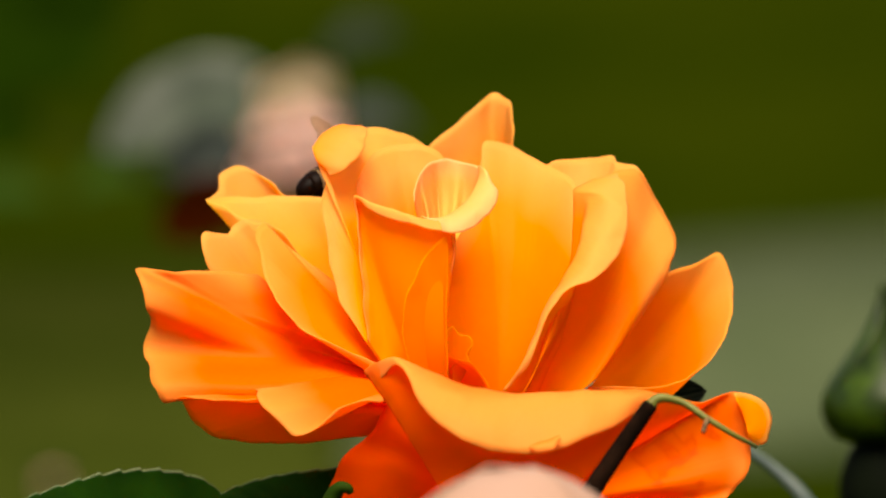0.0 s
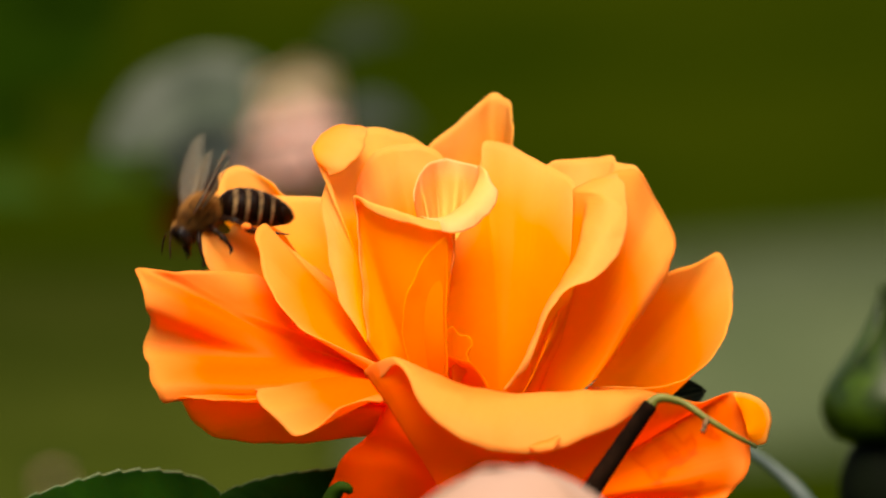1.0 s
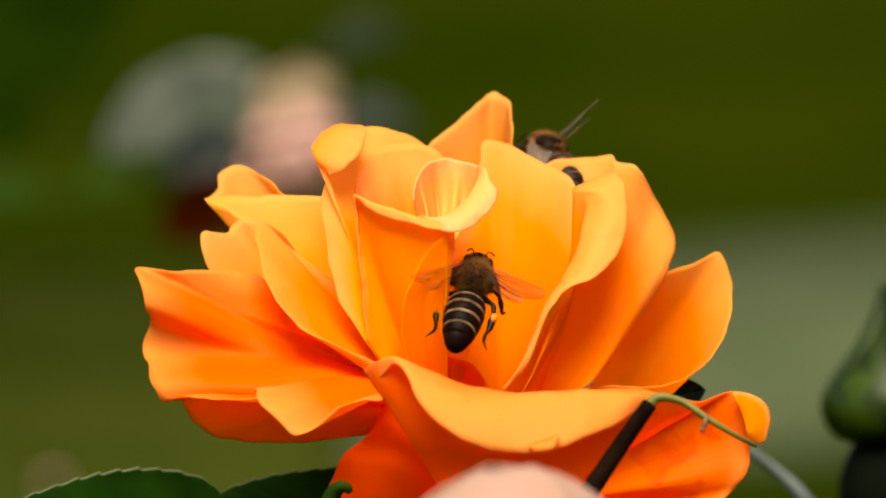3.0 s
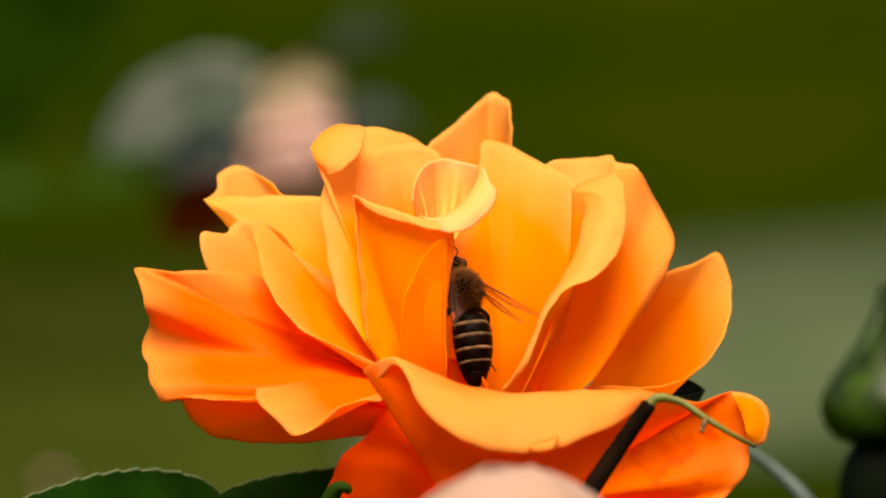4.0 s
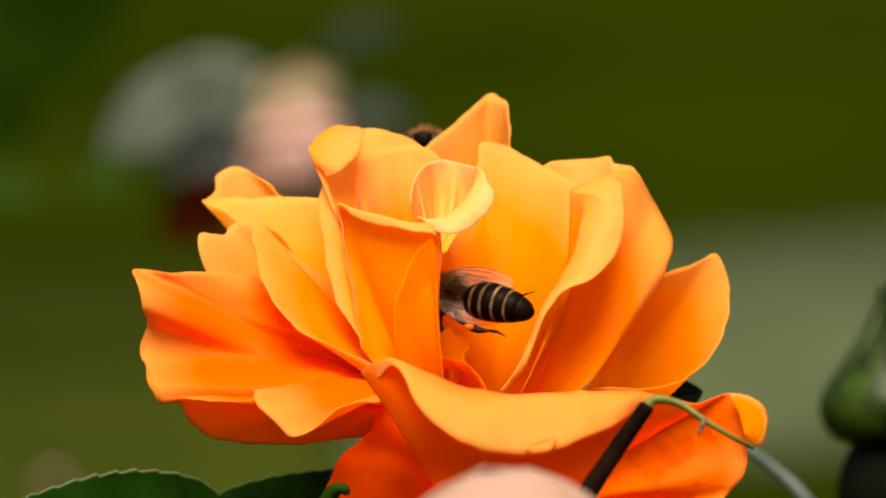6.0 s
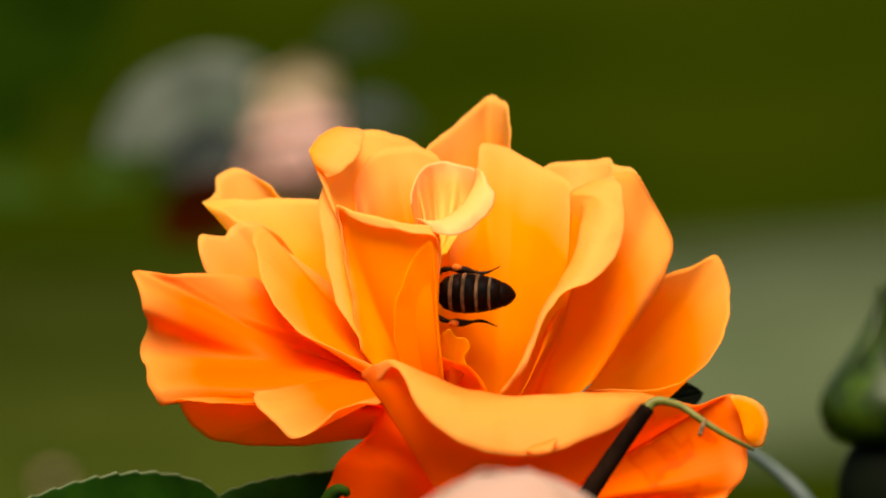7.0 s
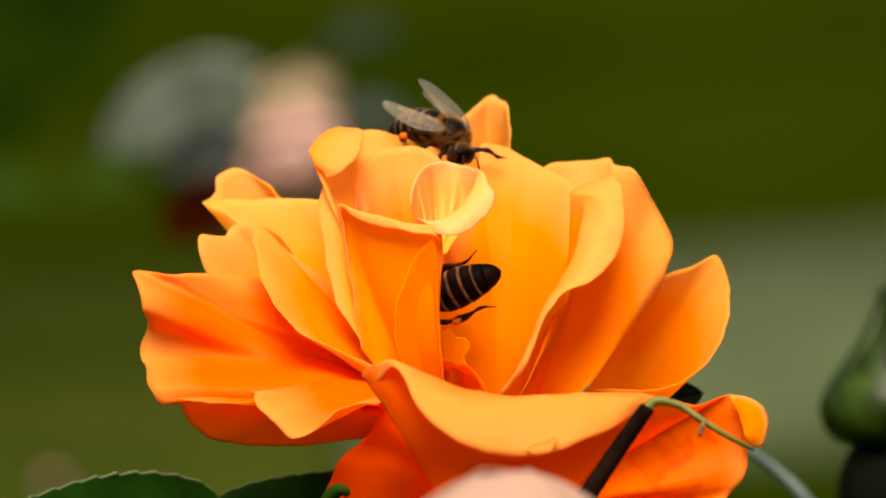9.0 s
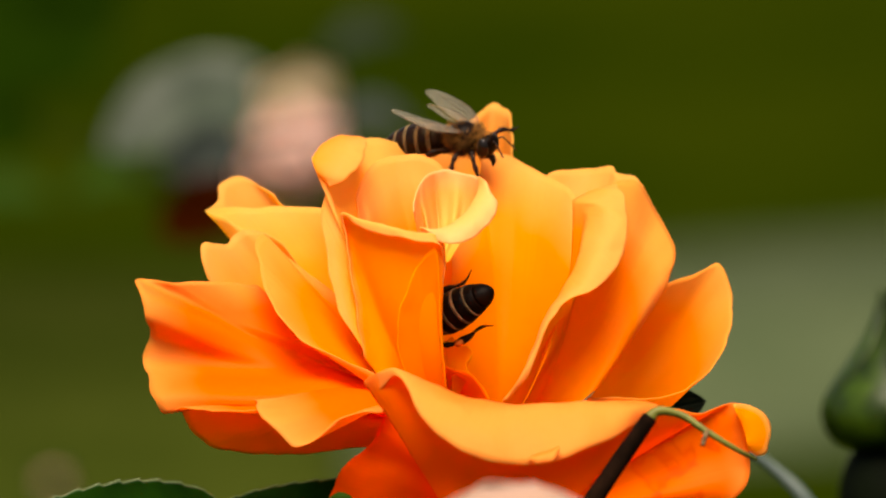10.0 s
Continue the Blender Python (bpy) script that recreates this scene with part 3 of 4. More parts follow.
    p([(-7.52, -22.0, -11.63), (-6.7, -23.0, -10.91), (-4.69, -24.0, -10.3), (-1.83, -25.0, -11.26), (2.47, -27.0, -12.85), (6.23, -28.0, -13.53), (11.6, -28.0, -13.42), (15.91, -27.0, -13.17), (18.62, -26.0, -13.24), (20.56, -24.0, -13.7)], (4.73, -8.0, -28.56),
      bulge=(0, -8, 0), wave=0.12, roll=(0, -1, 0),
      lip=[(-7.46, -22.0, -11.84), (-6.27, -23.0, -12.26), (-4.52, -26.0, -10.82), (-2.36, -30.0, -14.14), (0.32, -33.0, -17.02), (3.52, -34.0, -18.7), (6.18, -34.0, -19.13), (9.38, -34.0, -19.18), (13.66, -33.0, -17.55), (17.46, -30.0, -16.01), (19.8, -26.0, -14.69)])
    folded([(7.99, -34.2, -18.59), (8.73, -34.4, -18.16), (9.69, -34.4, -17.89), (10.98, -34.0, -17.42)],
           [(8.2, -34.6, -18.85), (8.99, -35.0, -19.1), (10.11, -35.0, -18.89), (10.97, -34.3, -18.06)], (0, -0.5, 0.2), ORANGE)
    # stem, hip and leaves
    part("stem", tube([(0, 0, -3), (1, 3, -40), (4, 60, -260), (2, 120, -560), (0, 190, -905)], [2.6, 2.2, 2.6, 3.2, 4.0]), GREEN_STEM, ob)
    part("hip", blob((0, 0, -3), (5, 5, 7)), GREEN_STEM, ob)
    # this sepal takes the hip's near black in place of green
    leaf(ob, ROOT, (16.96, 12.0, -15.5), (26.5, 16.0, -14.1), (0.1, -1, 0.25), 5.6, SHADE_BLACK, "sepal", 3, 0.3)
    leaf(ob, ROOT, (-20.89, 16.0, -27.41), (-47.56, 2.0, -29.01), (0.05, -0.8, 0.6), 11.5, LEAF, "leaf", 13, 1.0, label="dark green toothed leaf", peak=0.55)
    leaf(ob, ROOT, (-2.5, 18.0, -26.51), (-24.86, 16.0, -26.1), (0.05, -0.85, 0.5), 8, LEAF, "leaf", 11, 0.6, label="dark green toothed leaf", peak=0.75)
    hook = [(-11.62, -19.0, -26.55), (-10.84, -20.0, -24.45), (-10.4, -20.5, -23.25), (-9.75, -21.0, -22.69), (-9.1, -21.0, -22.91), (-8.88, -21.0, -23.34)]
    part("sepal", tube([tuple(np.array(c) - np.array(ROOT)) for c in hook], [1.3, 1.0, 0.8, 0.6, 0.5, 0.25], 10), BRIGHT_LEAF, ob, "curled green sepal tip")
    return ob, parts


ROSE, ROSE_PARTS = rose()


# ---- stems and buds near the rose ----
def arching_stem():
    o = (19.6, -30.0, -14.67)
    ob = thing("arching_stem", at(*o), "dry brown stalk arching over into a thin green shoot", "stem")
    q = [(19.53, -33.0, -14.56), (16.84, -34.0, -18.33), (13.89, -35.0, -22.72), (10.42, -36.0, -28.65)]
    low = [tuple(np.array(c) - np.array(o)) for c in q]
    low += [(low[-1][0] - 12, low[-1][1] + 30, low[-1][2] - 60), (low[-1][0] - 20, low[-1][1] + 180, -888)]
    part("stalk", tube(low, [0.75, 0.85, 0.95, 1.1, 1.5, 2.4], 10), BROWN_STEM, ob, "dark brown dry stalk")
    q = [(19.37, -33.0, -14.78), (20.06, -33.0, -14.03), (22.19, -33.0, -14.19), (24.83, -34.0, -15.82), (27.49, -34.0, -17.42), (29.59, -32.0, -18.54)]
    part("shoot", tube([tuple(np.array(c) - np.array(o)) for c in q], [0.7, 0.48, 0.36, 0.32, 0.26, 0.18], 8), GREEN_STEM, ob, "thin pale green shoot")
    q = [(24.94, -34.0, -15.82), (24.64, -35.0, -16.44), (24.41, -35.5, -17.07)]
    part("spur", tube([tuple(np.array(c) - np.array(o)) for c in q], [0.3, 0.25, 0.2], 6), BEE_BAND, ob, "pale dry spur")
    return ob


def bud(name, m, size, mat, label, leg=None):
    """A closed bud wrapped in sepals on a stem that reaches the ground."""
    ob = thing(name, m, label, "rosebud")
    s = size
    zs = (-0.4, -0.3, -0.16, 0.0, 0.16, 0.35, 0.6, 0.86, 1.14, 1.56)
    rs = (0.4, 0.7, 0.8, 0.84, 0.81, 0.69, 0.5, 0.31, 0.15, 0.03)
    bm = tube([(0, 0, z * s) for z in np.linspace(-0.4, 1.5, 25)], [0.96 * s * float(np.interp(z, zs, rs)) for z in np.linspace(-0.4, 1.5, 25)], 24, 48)
    part("bud", bm, mat, ob)
    for k in range(5):
        q = 2 * math.pi * (k + 0.3) / 5
        c, d = math.cos(q), math.sin(q)
        g = np.zeros((25, 9, 3))
        for j in range(25):
            w = j / 24
            z = -0.38 + (1.8 + 0.14 * (k % 2)) * w
            r = s * (float(np.interp(z, zs, rs)) + 0.03 + 0.06 * w * w * (k % 3))
            half = s * 0.6 * math.sin(math.pi * min(1, w * 0.78 + 0.22)) ** 0.9
            for i in range(9):
                f = i / 4 - 1
                a = f * half / max(r, 0.2 * s)
                g[j, i] = (r * math.cos(q + a), r * math.sin(q + a), z * s)
        sheet("sepal", g, BUD, ob, "", 0.4)
    part("hip", blob((0, 0, -0.95 * s), (0.69 * s, 0.69 * s, 0.85 * s)), SHADE_BLACK, ob, "swelling under the bud, near black with painted shade")
    low = ob.matrix_world.translation.z / MM
    part("stem", tube(leg or [(0, 0, -1.5 * s), (2, 10, -3 * s), (6, 60, -0.5 * low), (0, 150, -low - 8)], [2, 2, 2.6, 3.4]), GREEN_STEM, ob)
    return ob


def far_stem():
    o = (32.51, 95.0, -21.66)
    ob = thing("stem", at(*o), "smooth blue-green rose stem behind the orange bloom", "stem")
    q = [tuple(np.array(c) - np.array(o)) for c in [(32.51, 95.0, -21.41), (35.79, 92.0, -23.69), (39.1, 90.0, -26.84), (40.95, 90.0, -29.79), (42.49, 90.0, -34.72)]]
    q.append((q[-1][0] + 20, q[-1][1] + 60, -880))
    part("stem", tube(q, [0.4, 0.6, 0.8, 1.0, 1.2, 2.5], 10), BLUE_STEM, ob)


far_stem()
STALK = arching_stem()
o = (51.37, 120.0, -17.87)
GREEN_BUD = bud("rosebud", at(*o), 10.0, BUD, "closed green rosebud in dark sepals")


def pink_rose(name, m, size, label, mat):
    """A half-open pale bloom: overlapping cupped petals in three whorls round the heart."""
    ob = thing(name, m, label, "rose")
    rnd = random.Random(4)
    for ring, (count, reach, high) in enumerate(((3, 0.45, 1.0), (5, 0.8, 0.9), (6, 1.05, 0.62))):
        for k in range(count):
            q = 2 * math.pi * (k + 0.5 * ring + rnd.uniform(-0.1, 0.1)) / count
            wide = math.pi / count * 1.25
            rim = []
            for j in range(7):
                f = j / 3 - 1
                a = q + wide * f
                r = reach * size * (1 - 0.12 * f * f)
                rim.append((math.cos(a) * r, math.sin(a) * r, size * (high - 0.28 * f * f)))
            out = (math.cos(q) * 0.3 * size, math.sin(q) * 0.3 * size, -0.05 * size)
            petal(ob, (0, 0, 0), rim, (0, 0, -0.5 * size), bulge=out, wave=0.4, mat=mat, nu=24, nv=14)
    low = ob.matrix_world.translation.z / MM
    part("hip", blob((0, 0, -0.55 * size), (0.25 * size, 0.25 * size, 0.3 * size)), GREEN_STEM, ob)
    part("stem", tube([(0, 0, -0.6 * size), (3, 20, -3 * size), (10, 60, -0.5 * low), (0, 110, -low - 8)], [2, 2.2, 2.8, 3.6]), GREEN_STEM, ob)
    return ob


def closed_bloom(name, m, size, label):
    """A bloom still closed to a dome: broad petals wrapped over one another."""
    ob = thing(name, m, label, "rose")
    for k in range(6):
        q = math.pi * (2 * k / 6 - 0.55)
        grow = 1 - 0.035 * (k % 3)
        g = np.zeros((25, 29, 3))
        for j in range(25):
            w = j / 24
            lean = math.pi * (0.06 + 0.86 * w)
            for i in range(29):
                f = i / 14 - 1
                a = q + f * 1.1 * (1 - 0.25 * w)
                cut = min(1, w + 0.13 * f * f)
                le = math.pi * (0.97 - 0.9 * cut)
                r = size * grow * (1 + 0.015 * f)
                g[j, i] = (math.cos(a) * r * math.sin(le), math.sin(a) * r * math.sin(le), -r * math.cos(le) * -1.08)
                g[j, i] += np.array(noise.noise_vector(Vector(g[j, i]) * 0.12)) * 0.5
        sheet("petal", g, PINK, ob, "", 0.25)
    low = ob.matrix_world.translation.z / MM
    part("heart", blob((0, 0, 0), (0.97 * size, 0.97 * size, 1.04 * size), 48, 32), PINK, ob)
    part("hip", blob((0, 0, -1.1 * size), (0.4 * size, 0.4 * size, 0.5 * size)), GREEN_STEM, ob)
    part("stem", tube([(0, 0, -1.2 * size), (3, 20, -3 * size), (10, 60, -0.5 * low), (0, 110, -low - 8)], [2, 2.2, 2.8, 3.6]), GREEN_STEM, ob)
    return ob


FRONT_PINK = closed_bloom("rose", at(*(5.85, -105.0, -32.6)), 13.0, "pale pink rose, still closed, in front of the orange one")


# ---- the bush behind ----
def bush():
    o = (-6.21, 620.0, -27.06)
    ob = thing("rose_bush", at(*o), "rose bush with grey-green, dark and reddish leaves", "bush")
    low = ob.matrix_world.translation.z / MM
    part("stem", tube([(0, 0, 0), (5, 10, -100), (15, 40, -400), (0, 60, -low - 8)], [1.5, 2.5, 4, 6]), BROWN_STEM, ob)

    def l(base, tip, normal, width, mat, **k):
        leaf(ob, o, base, tip, normal, width, mat, **k)

    l((-34.18, 700.0, 28.25), (-60.91, 690.0, 17.39), (0.1, -0.8, 0.6), 18, PALE_LEAF)
    l((-32.56, 720.0, 32.76), (-57.44, 720.0, 25.51), (0.1, -0.7, 0.7), 9, PALE_LEAF)
    l((-33.83, 640.0, 18.29), (-49.56, 640.0, 13.87), (0.0, -1, 0.1), 10, SLATE_LEAF)
    l((-22.45, 900.0, 26.15), (-5.67, 900.0, 24.65), (0.1, -0.7, 0.7), 8, SLATE_LEAF)
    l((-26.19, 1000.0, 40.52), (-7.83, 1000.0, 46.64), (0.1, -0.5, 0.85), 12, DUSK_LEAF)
    l((-30.94, 620.0, 6.4), (-49.56, 640.0, 4.52), (0.1, -0.9, 0.2), 12, RED_LEAF)
    l((-34.81, 640.0, 10.92), (-46.93, 650.0, 9.01), (0.1, -0.9, 0.2), 7, RED_LEAF)
    l((-63.38, 1050.0, 16.47), (-83.49, 1050.0, 11.44), (0, -0.6, 0.8), 13, BRIGHT_LEAF)
    l((-89.59, 1100.0, 11.75), (-111.53, 1100.0, 9.17), (0, -0.6, 0.8), 13, BRIGHT_LEAF)
    l((-87.4, 1000.0, 25.22), (-106.98, 1000.0, 26.44), (0.2, -0.9, 0.3), 15, SHADED_LEAF)
    l((-90.75, 1380.0, 45.97), (-128.86, 1400.0, 71.74), (0.2, -0.9, 0.3), 60, SHADED_LEAF)
    for a, b in (((-6.21, 620.0, -27.06), (-32.88, 620.0, 18.04)), ((-6.21, 620.0, -27.06), (-52.61, 700.0, 11.87)), ((-52.61, 700.0, 11.87), (-72.99, 720.0, 21.36)), ((-32.88, 620.0, 18.04), (-14.16, 640.0, 21.24))):
        pa, pb = np.array(a) - np.array(o), np.array(b) - np.array(o)
        part("twig", tube([tuple(pa), tuple((pa + pb) / 2 + np.array((2, 4, 1))), tuple(pb)], [1.0, 0.7, 0.4], 8), DARK_STEM, ob)
    return ob


bush()
pink_rose("rose", at(*(-26.51, 730.0, 14.71)) @ pose(0, 0, 0, 20, -25, 0), 10.5, "pale pink rose bloom on the bush behind", BRIGHT_PINK)
pink_rose("rose", at(*(-26.6, 760.0, 23.9)) @ pose(0, 0, 0, 25, -35, 0), 9.8, "cream rose bloom on the bush behind", PALE_CREAM)
pink_rose("rose", at(*(-91.18, 1140.0, -54.68)), 2.4, "small pale pink rose low on the bush behind", PINK)


# ---- bees ----
def bee(name, label, shell, band, size, furry, load, raised=False):
    """A honey bee, head along x, back along z, thirteen millimetres long at size one."""

    ob = thing(name, Matrix.Identity(4), label, "bee", "honey bees")
    rnd = random.Random(7)
    part("thorax", blob((0, 0, 0), (2.3, 2.0, 1.95)), BEE_DARK, ob)

    def fur(centre, radii, count, length, keep, parent, name="fur", mat=BEE_FUR):
        bm = bmesh.new()
        for _ in range(count):
            d = Vector((rnd.gauss(0, 1), rnd.gauss(0, 1), rnd.gauss(0, 1))).normalized()
            if not keep(d):
                continue
            root = Vector(centre) + Vector((d.x * radii[0], d.y * radii[1], d.z * radii[2])) * 0.97
            way = (d + Vector((rnd.uniform(-0.5, 0.1), rnd.uniform(-0.3, 0.3), rnd.uniform(-0.3, 0.3)))).normalized()
            tip = root + way * length * rnd.uniform(0.6, 1.3)
            x = way.orthogonal().normalized() * 0.035
            y = way.cross(x)
            vs = [bm.verts.new((root + x * math.cos(q) + y * math.sin(q)) * MM) for q in (0, 2.1, 4.2)]
            t = bm.verts.new(tip * MM)
            for i in range(3):
                bm.faces.new((vs[i], vs[(i + 1) % 3], t))
        return part(name, bm, mat, parent)

    fur((0, 0, 0), (2.3, 2.0, 1.95), 3600, 0.8, lambda d: d.z < 0.6 or abs(d.x) > 0.62 or rnd.random() < furry, ob)
    # head
    head = part("head", blob((3.15, 0, -0.75), (1.0, 1.75, 1.65), turn=Matrix.Rotation(radians(25), 4, "Y")), BEE_DARK, ob)
    fur((3.05, 0, -0.6), (1.0, 1.5, 1.55), 500, 0.45, lambda d: d.x < 0.5 or abs(d.y) < 0.4, head)
    for s in (-1, 1):
        part("eye", blob((3.25, 1.3 * s, -0.6), (0.75, 0.55, 1.2), 16, 12), BEE_EYE, head, "glossy black compound eye")
        part("antenna", tube([(3.9, 0.4 * s, -0.4), (4.6, 0.9 * s, 0.3), (5.5, 1.3 * s, -0.5), (6.2, 1.6 * s, -1.4)], [0.1, 0.08, 0.11, 0.09], 6), BEE_LEG, head)
    part("jaw", tube([(3.6, 0, -1.9), (3.9, 0, -2.6), (3.8, 0, -3.2)], [0.5, 0.35, 0.1], 8), BEE_LEG, head)
    # abdomen of six rings, each with a pale band at its front edge
    part("waist", tube([(-1.8, 0, -0.3), (-2.8, 0, -0.3)], [0.9, 0.8], 10), BEE_DARK, ob)
    profile = [(-2.4, 0.9), (-3.3, 1.8), (-4.6, 2.2), (-6.2, 2.28), (-7.7, 2.1), (-9.2, 1.75), (-10.3, 1.35), (-11.1, 0.8), (-11.5, 0.2)]
    edges = [-2.4, -3.9, -5.4, -7.0, -8.5, -9.8, -11.5]
    xs, rs = [c[0] for c in profile][::-1], [c[1] for c in profile][::-1]
    body = part("abdomen", blob((-6.3, 0, -0.4), (3.6, 1.85, 1.7)), BEE_DARK, ob)

    def ring_of(x0, x1, grow, steps=7):
        bm = bmesh.new()
        loops = []
        for j in range(steps):
            w = j / (steps - 1)
            x = x0 + (x1 - x0) * w
            r = float(np.interp(x, xs, rs)) * (1 + grow) + 0.06 * math.sin(math.pi * w) + 0.05 * w
            drop = -0.35 - 0.02 * (x + 5.5) ** 2
            loops.append([bm.verts.new(Vector((x, r * math.cos(q), drop + 0.93 * r * math.sin(q))) * MM) for q in (2 * math.pi * k / 28 for k in range(28))])
        for a, b in zip(loops, loops[1:]):
            for k in range(28):
                bm.faces.new((a[k], b[k], b[(k + 1) % 28], a[(k + 1) % 28]))
        bm.faces.new(loops[0])
        bm.faces.new(loops[-1][::-1])
        return bm

    for k, (x0, x1) in enumerate(zip(edges, edges[1:])):
        part("segment", ring_of(x0, x1, 0.0), shell, body)
        if 0 < k < 5:
            part("band", ring_of(x0 - 0.02, x0 - (0.5, 0.46, 0.4, 0.32, 0.26)[k - 1], 0.03, 4), band, body, "pale downy band")
    swinging = [(body, (-2.3, 0, -0.35))]
    # legs: hip, thigh, shin and foot; the hind pair carries pollen
    for s in (-1, 1):
        for x, pts in ((1.4, [(0.2, 1.2, -1.3), (0.9, 2.2, -1.6), (1.5, 2.6, -3.0), (2.2, 2.8, -4.2), (2.7, 3.0, -4.4)]),
                       (0.2, [(0, 1.2, -1.5), (0.0, 2.8, -1.6), (-0.2, 3.6, -3.2), (-0.1, 3.9, -4.5), (0.4, 4.2, -4.7)]),
                       (-1.0, [(-0.3, 1.2, -1.5), (-1.8, 2.9, -0.9), (-4.0, 3.2, -1.8), (-6.6, 2.9, -2.0), (-8.4, 3.6, -1.7)])):
            if raised and s > 0 and x > 1:
                pts = [(0.2, 1.2, -1.2), (1.0, 2.6, -0.3), (1.6, 4.0, 0.1), (2.3, 5.4, -0.3), (2.7, 6.2, 0.0)]
            pts = [(x + a, b * s, c) for a, b, c in pts]
            hind = x < 0
            shin = 0.5 if hind else 0.34
            leg = part("leg", tube(pts, [0.34, 0.4, 0.24, 0.34, 0.22, shin, shin * 0.8, 0.16, 0.22, 0.14, 0.09, 0.06], 8, 33), BEE_LEG, ob)
            bm = bmesh.new()
            for _ in range(90):
                k = rnd.uniform(0, 3.2)
                a, b = Vector(pts[int(k)]), Vector(pts[int(k) + 1])
                root = a.lerp(b, k % 1)
                way = Vector((rnd.gauss(0, 1), rnd.gauss(0, 1), rnd.gauss(0, 1))).normalized()
                x = way.orthogonal().normalized() * 0.03
                y = way.cross(x)
                foot = [bm.verts.new((root + way * 0.12 + x * math.cos(q) + y * math.sin(q)) * MM) for q in (0, 2.1, 4.2)]
                tip = bm.verts.new((root + way * rnd.uniform(0.5, 0.75)) * MM)
                for i in range(3):
                    bm.faces.new((foot[i], foot[(i + 1) % 3], tip))
            part("hairs", bm, BEE_LEG, leg)
            if hind:
                swinging.append((leg, pts[0]))
                mid = (Vector(pts[1]) + Vector(pts[2])) / 2
                part("pollen_basket", blob(mid + Vector((-0.4, 0.3 * s, 0)), (0.95 * load, 0.6 * load, 0.6 * load), 14, 10), POLLEN, leg, "packed orange pollen")
    # wings: a fore and a hind wing on each side, hinged at the shoulder
    wings = []
    for s in (1, -1):
        for name, hinge, length, chord, lead in (("forewing", (0.5, 1.5 * s, 1.25), 8.8, 3.4, 0.5), ("hindwing", (-0.5, 1.5 * s, 1.05), 6.4, 2.2, 0.3)):
            g = np.zeros((25, 11, 3))
            for j in range(25):
                w = j / 24
                half = chord / 2 * (0.18 + 0.82 * math.sin(math.pi * min(1.0, 0.05 + 0.9 * w**0.85)) ** 0.8) * (1 if w < 0.93 else math.sqrt(max(0.0, 1 - ((w - 0.93) / 0.07) ** 2)))
                middle = -chord * 0.28 * w + lead * math.sin(math.pi * w)
                for i in range(11):
                    f = i / 5 - 1
                    g[j, i] = (middle + half * f, s * w * length, 0.12 * math.sin(3 * f + 4 * w) + 0.15 * w)
            wing = sheet(name, g, MEMBRANE, ob, "clear amber-tinted membrane", 0.03)
            wing.location = Vector(hinge) * MM
            for f0, f1, w1 in ((0.95, 0.9, 0.95), (0.6, 0.45, 0.9), (0.2, -0.1, 0.85), (-0.1, -0.7, 0.6)):
                pts = []
                for j in range(0, int(24 * w1) + 1, 3):
                    w = j / 24
                    f = f0 + (f1 - f0) * w
                    i = int(round((f + 1) * 5))
                    pts.append(tuple(g[j, i] + np.array((0, 0, 0.02))))
                part("vein", tube(pts, [0.07, 0.05, 0.025], 5, 14), VEIN, wing)
            wings.append((wing, s, hinge))
    for o in ob.children_recursive:
        o.data.transform(Matrix.Scale(size, 4))
        o.location = o.location * size
    return ob, [(w, s, tuple(c * size for c in h)) for w, s, h in wings], [(o, tuple(c * size for c in q)) for o, q in swinging]


BEE_ONE, WINGS_ONE, ABDOMEN_ONE = bee("honey_bee", "dark honey bee with orange pollen on its legs", BEE_DARK, BEE_BAND, 0.84, 0.85, 0.7)
BEE_TWO, WINGS_TWO, ABDOMEN_TWO = bee("honey_bee", "brown honey bee with pale wings on the top petals", BEE_BROWN, BEE_DIM_BAND, 0.82, 0.06, 0.75, True)


# ---- what moves ----
def bee_pose(x, y, z, forward, back):
    f = Vector(forward).normalized()
    side = Vector(back).cross(f).normalized()
    up = f.cross(side)
    turn = Matrix((f, side, up)).transposed().to_4x4()
    return VIEW @ Matrix.Translation(Vector((x, y, z)) * MM) @ turn


def wing_pose(s, hinge, sweep, lift, pitch=0):
    turn = Matrix.Rotation(radians(sweep * s), 4, "Z") @ Matrix.Rotation(radians(lift * s), 4, "X") @ Matrix.Rotation(radians(pitch), 4, "Y")
    return Matrix.Translation(Vector(hinge) * MM) @ turn


def key_wings(wings, rows):
    """Rows of seconds and the sweep, lift and pitch of the left pair and, where it differs, of the other pair."""
    for wing, s, hinge in wings:
        back = 0 if hinge[0] > 0 else 1
        sides = [(r[0], r[1] if s > 0 or len(r) < 3 else r[2]) for r in rows]
        walk(wing, [(t, wing_pose(s, hinge, q[0] + 8 * back, q[1] - 4 * back, *q[2:])) for t, q in sides])


def key_abdomen(swinging, rows):
    """Rows of seconds and how far the abdomen and the hind legs swing sideways and dip, in degrees."""
    for ob, joint in swinging:
        pivot = Matrix.Translation(Vector(joint) * MM)
        walk(ob, [(t, pivot @ Matrix.Rotation(radians(swing), 4, "Z") @ Matrix.Rotation(radians(dip), 4, "Y") @ pivot.inverted()) for t, swing, dip in rows])


def sway(o, rows):
    """Small shifts of a plant: seconds, sideways and up in millimetres, nod in degrees."""
    return [(t, at(o[0] + x, o[1], o[2] + z) @ pose(0, 0, 0, n)) for t, x, z, n in rows]


